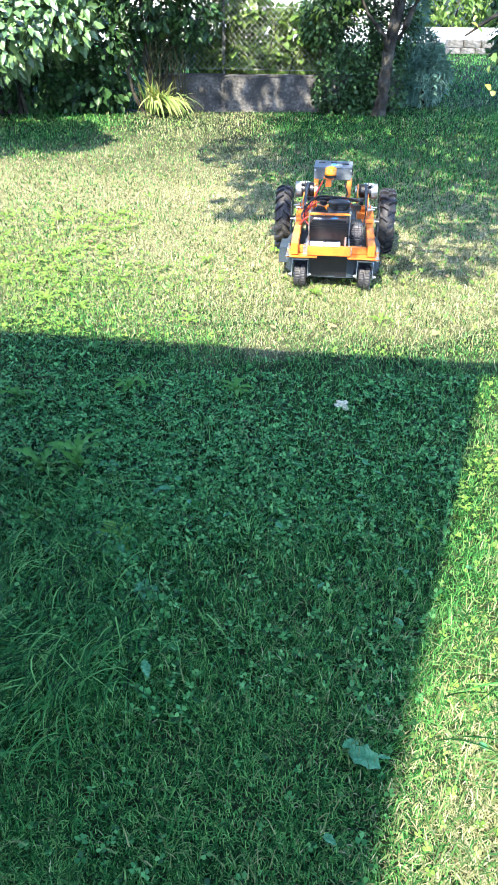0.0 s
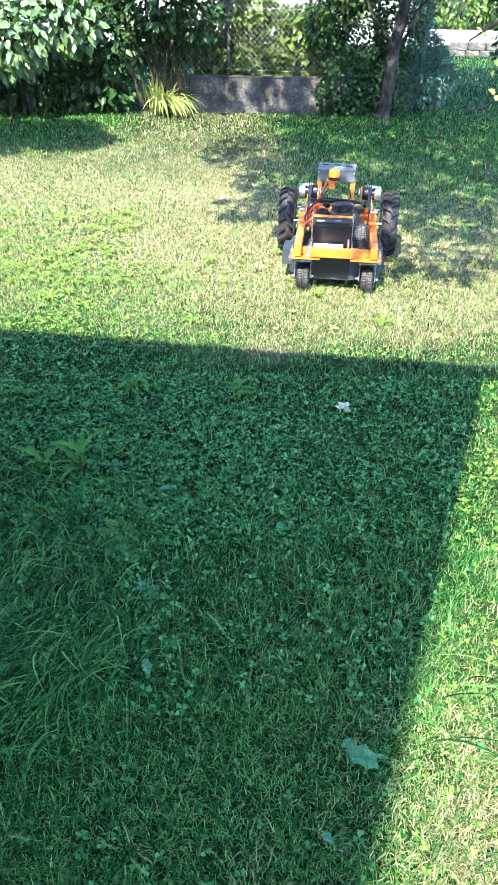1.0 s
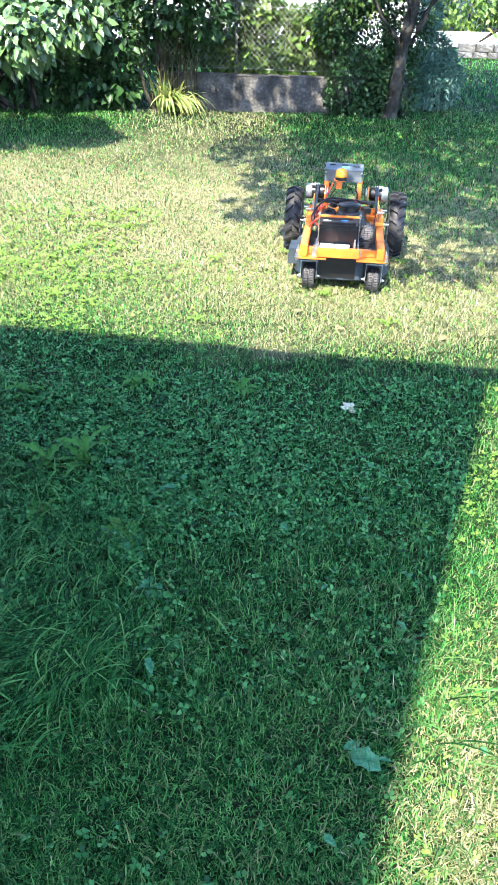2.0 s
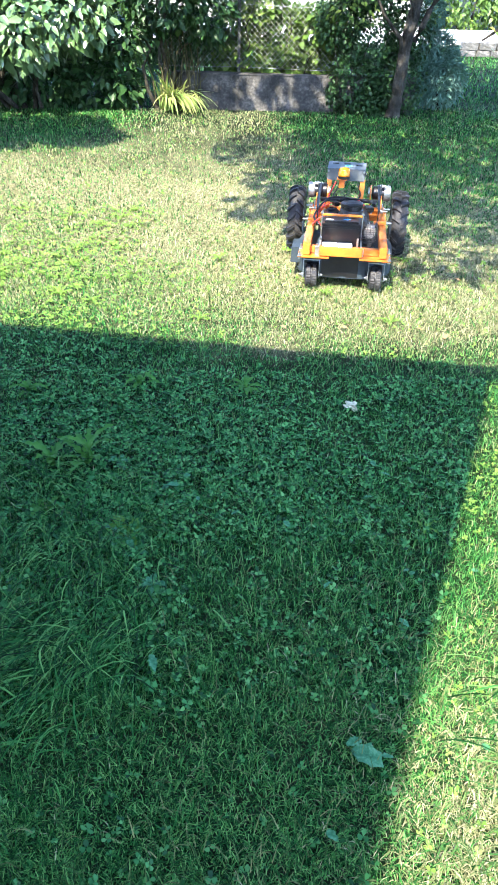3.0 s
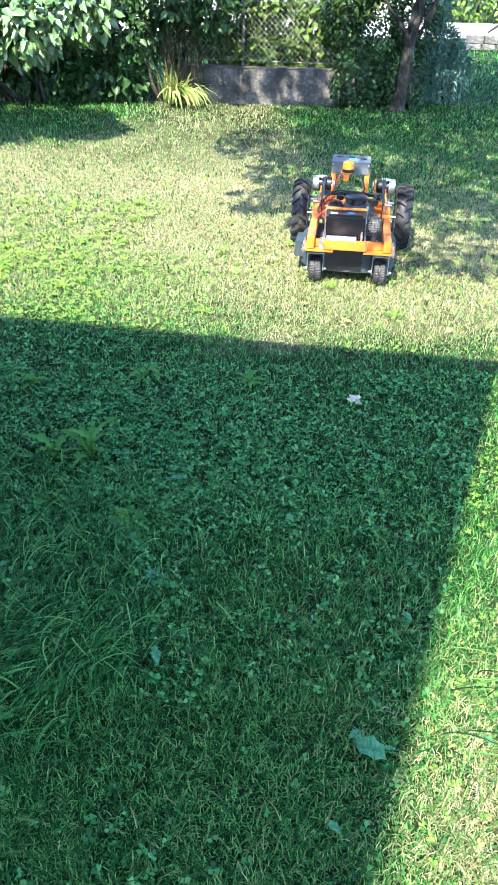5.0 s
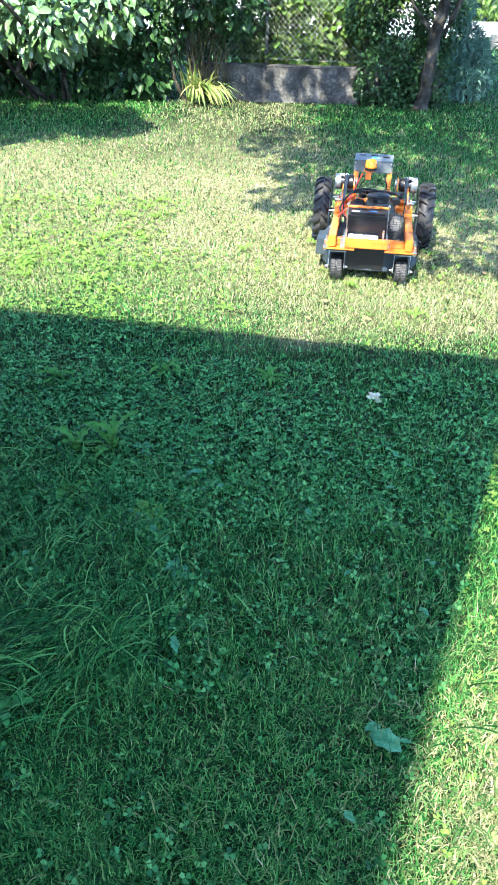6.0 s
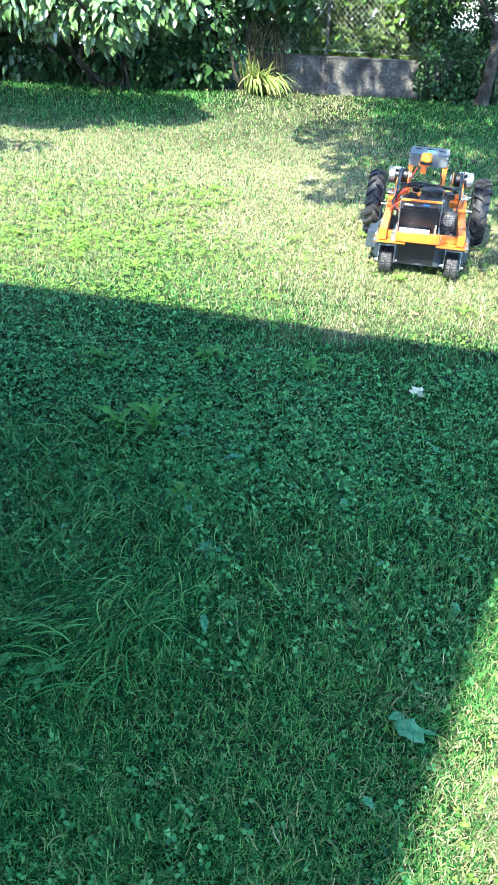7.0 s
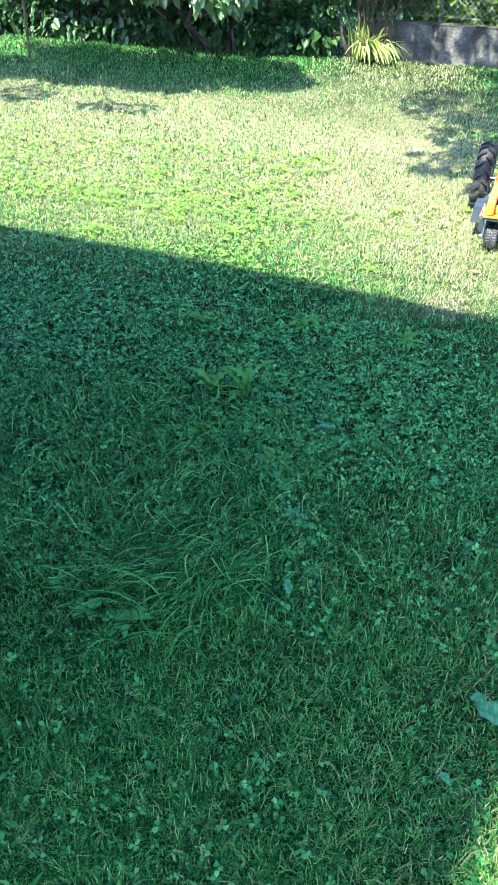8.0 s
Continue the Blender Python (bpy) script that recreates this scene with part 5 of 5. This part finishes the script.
def strand_arrays(x, y, length, width, rise, turn, curl, m=6):
    """Long arching strands of m pieces, curling sideways as they lie down."""
    n = len(x)
    c = np.stack([x, y, gz(x, y)], 1)
    V = []
    for j in range(m + 1):
        t = j / m
        a = turn + curl * t
        d = np.stack([np.cos(a), np.sin(a)], 1)
        w = (width * (1 - t ** 2 * .95) / 2)[:, None]
        s = np.stack([-d[:, 1], d[:, 0], np.zeros(n)], 1) * w
        V += [c - s, c + s]
        e = rise * (1 - 1.55 * t)
        c = c + np.concatenate([d * np.cos(e)[:, None], np.sin(e)[:, None]], 1) * (length / m)[:, None]
        c[:, 2] = np.maximum(c[:, 2], gz(c[:, 0], c[:, 1]) + .02)
    k = 2 * (m + 1)
    f = np.concatenate([[(2 * j, 2 * j + 1, 2 * j + 3), (2 * j, 2 * j + 3, 2 * j + 2)] for j in range(m)])
    return np.stack(V, 1).reshape(-1, 3), (f[None] + k * np.arange(n)[:, None, None]).reshape(-1, 3)


def long_strands():
    """Flattened long grass at the uncut side of the lawn."""
    V, F = [], []
    k0 = 0
    for cx, cy, n, r, turn0 in ((-0.55, 1.85, 380, 0.14, -1.9), (-0.46, 1.5, 420, 0.11, -2.0), (-0.58, 1.38, 260, 0.12, -2.6), (-0.75, 2.15, 300, .2, -1.4),
                                (0.6, 1.2, 60, .14, -.5), (-1.1, 1.9, 300, .25, -1.3), (-0.9, 2.8, 300, .4, -1.0), (0.7, 1.0, 45, .1, 0.3)):
        x, y = rng.normal(cx, r, n), rng.normal(cy, r, n)
        v, f = strand_arrays(x, y, rng.uniform(.09, .26, n), rng.uniform(.0025, .0058, n), rng.uniform(.5, 1.25, n), rng.normal(turn0, .45, n), rng.normal(.5, .5, n))
        V.append(v)
        F.append(f + k0)
        k0 += len(v)
    tagged(soup("long_grass", np.concatenate(V), np.concatenate(F), GRASS), "long flattened grass left uncut in the shade", "grass", kind="stuff")


long_strands()


def build_clippings():
    """Cut bits of grass lying flat on the turf, most by the sunny edge and over the near lawn."""
    x, y = scatter(11000, 0.6, 4.2, 1.3)
    k = rng.uniform(0, 1, len(x)) < np.clip(0.25 + 0.6 * patch(x, y, 0.3, 5.0) + 0.35 * (x > 0) * (y < 1.7) - 0.35 * (x < -0.25), 0, 1)
    x, y = x[k], y[k]
    n = len(x)
    v, f = blade_arrays(x, y, rng.uniform(.025, .07, n), rng.uniform(.0015, .0034, n), rng.uniform(1.25, 1.5, n), rng.uniform(0, 6.28, n), gz(x, y) + rng.uniform(.02, .045, n))
    tagged(soup("grass_clippings", v, f, CLIPPING), "dry cut grass lying loose on the turf", "clippings", kind="stuff")


build_clippings()


def rosette(name, label, x, y, n, length, width, mat, lift=0.55, jag=0.25, arch=1.5):
    """A broad-leaved weed: wavy lobed leaves round a centre."""
    w = root_of(name, x, y)
    tagged(w, label, "weed", group="broad-leaved weeds")
    for i in range(n):
        a = 2 * math.pi * i / n + random.uniform(-.35, .35)
        ln = length * random.uniform(.6, 1.1)
        d, s = Vector((math.cos(a), math.sin(a), 0)), Vector((-math.sin(a), math.cos(a), 0))
        V, F = [], []
        m = 15
        c = Vector((0, 0, 0.01))
        el = lift * random.uniform(.6, 1.5)
        for j in range(m + 1):
            t = j / m
            wd = width * (math.sin(math.pi * min(1, 0.08 + t * .92)) ** .7) * (1 - jag * ((j + 1) % 3 == 0) - 0.5 * jag * (j % 3 == 0)) * (0.45 + .7 * t)
            ang = el * (1 - arch * t)
            ripple = Vector((0, 0, random.uniform(-.004, .004)))
            V += [c - s * wd / 2 + Vector((0, 0, wd * .15)) + ripple, c, c + s * wd / 2 + Vector((0, 0, wd * .15)) - ripple]
            c = c + (d * math.cos(ang) + Vector((0, 0, math.sin(ang)))) * ln / m
            c.z = max(c.z, .012)
        for j in range(m):
            b = 3 * j
            F += [(b, b + 1, b + 4), (b, b + 4, b + 3), (b + 1, b + 2, b + 5), (b + 1, b + 5, b + 4)]
        soup("leaf", np.array(V), np.array(F), mat, w, smooth=True)


rosette("dandelion", "dandelion rosette with jagged upright leaves in the shade", -0.615, 2.33, 9, 0.2, 0.043, DANDELION, 1.35, 0.7, 1.1)
rosette("dandelion", "dandelion rosette with jagged upright leaves in the shade", -0.745, 2.3, 8, 0.17, 0.045, DANDELION, 1.25, 0.65, 1.1)
rosette("dock_weed", "dock weed with smooth broad leaves in the shade", -0.345, 2.17, 3, 0.085, 0.036, PALE, 0.7, 0.2)
rosette("dock_weed", "dock weed with smooth broad leaves in the shade", -0.42, 1.95, 6, 0.09, 0.045, WEED, 0.5, 0.1)
rosette("plantain", "small plantain rosette in the lawn", 0.55, 2.0, 6, 0.075, 0.014, WEED, 1.1, 0.1)
rosette("plantain", "small plantain rosette in the lawn", -0.06, 2.95, 12, 0.11, 0.024, DANDELION, 1.0, 0.1)
rosette("dandelion", "dandelion rosette with jagged upright leaves in the shade", -0.52, 2.95, 8, 0.12, 0.03, DANDELION, 1.2, 0.5)
rosette("dandelion", "dandelion rosette with jagged upright leaves in the shade", -0.98, 2.85, 8, 0.12, 0.034, DANDELION, 1.2, 0.5)
rosette("dandelion", "dandelion rosette with jagged upright leaves in the shade", -0.71, 2.05, 6, 0.1, 0.034, DANDELION, 1.0, 0.5)
for i in range(16):
    wx, wy = random.uniform(-0.95, -0.12), random.uniform(1.15, 2.7)
    rosette("dock_weed", "small broad-leaved weed among the shaded clover", wx, wy, random.randint(3, 6), random.uniform(.045, .075), random.uniform(.02, .032), PALE if i % 3 == 0 else CLOVER, random.uniform(.7, 1.2), 0.2)
for i in range(34):
    wy = random.uniform(3.7, 5.7)
    wx = random.uniform(-2.1, -0.7) if i < 28 else random.uniform(-0.4, 1.3)
    rosette("dandelion", "dandelion rosette in the sunny weedy lawn", wx, wy, random.randint(8, 13), random.uniform(.06, .11), random.uniform(.011, .02), SUNLIT_WEED, random.uniform(.7, 1.1), 0.3)


def fallen_leaf(name, label, x, y, length, width, turn, mat, height=0.045):
    ob = root_of(name, x, y, turn=turn)
    ob.matrix_world = pose(x, y, float(gz(x, y)) + height, random.uniform(-12, 12), random.uniform(-12, 12), turn)
    tagged(ob, label, "leaf", group="fallen leaves")
    V, F = [], []
    m = 8
    for j in range(m + 1):
        t = j / m
        w = width * math.sin(math.pi * min(1, .06 + .94 * t)) ** .75 * random.uniform(.62, 1.15)
        z = 0.05 * length * math.sin(3 * t)
        V += [(length * (t - .5), -w / 2, z + w * .12), (length * (t - .5), 0, z), (length * (t - .5), w / 2, z + w * .18)]
    for j in range(m):
        b = 3 * j
        F += [(b, b + 1, b + 4), (b, b + 4, b + 3), (b + 1, b + 2, b + 5), (b + 1, b + 5, b + 4)]
    soup("leaf_blade", np.array(V, float), np.array(F), mat, ob, smooth=True)


fallen_leaf("fallen_leaf", "large pale green leaf lying on the shaded grass", 0.262, 1.145, 0.082, 0.06, -35, PALE, 0.03)
fallen_leaf("fallen_leaf", "torn pale leaf lying on the shaded grass", 0.235, 1.185, 0.04, 0.03, 20, PALE, 0.03)
fallen_leaf("fallen_leaf", "pale leaf lying on the shaded grass", -0.262, 1.395, 0.055, 0.026, -70, PALE)
fallen_leaf("fallen_leaf", "pale leaf lying on the shaded grass", 0.165, 0.955, 0.03, 0.022, -40, PALE)
for i in range(20):
    fx, fy = random.uniform(-.9, .7), random.uniform(.95, 2.4)
    fallen_leaf("fallen_leaf", "small pale leaf in the shaded grass", fx, fy, random.uniform(.02, .04), random.uniform(.012, .022), random.uniform(0, 360), PALE, .035)
for i in range(26):
    fy = random.uniform(3.5, 8.3)
    fx = random.uniform(-.45 * fy, .36 * fy)
    fallen_leaf("fallen_leaf", "dry brown leaf on the sunny lawn", fx, fy, random.uniform(.035, .06), random.uniform(.02, .032), random.uniform(0, 360), DEADLEAF, .03)

scrap = root_of("paper_scrap", 0.395, 2.812)
tagged(scrap, "small crumpled white scrap lying on the grass", "scrap")
bm = bmesh.new()
bmesh.ops.create_icosphere(bm, subdivisions=4, radius=0.0165)
for v in bm.verts:
    v.co *= max(0.25, 1 + 1.9 * noise.noise(v.co * 85) + 0.6 * noise.noise(v.co * 210))
    v.co = Vector((v.co.x * 1.25, v.co.y, v.co.z * .55 + .026))
part("scrap_body", bm, WHITE, scrap)

stone_wall(-4.0, 5.0, 27.6, 0.2, 6, 0.4, "roadside_wall", "low pale dry-stone wall beside the road")
stone_wall(4.25, 5.6, 18.2, 0.15, 2, 0.35, "stone_edging", "short row of rough grey stones at the road edge", DARKSTONE)
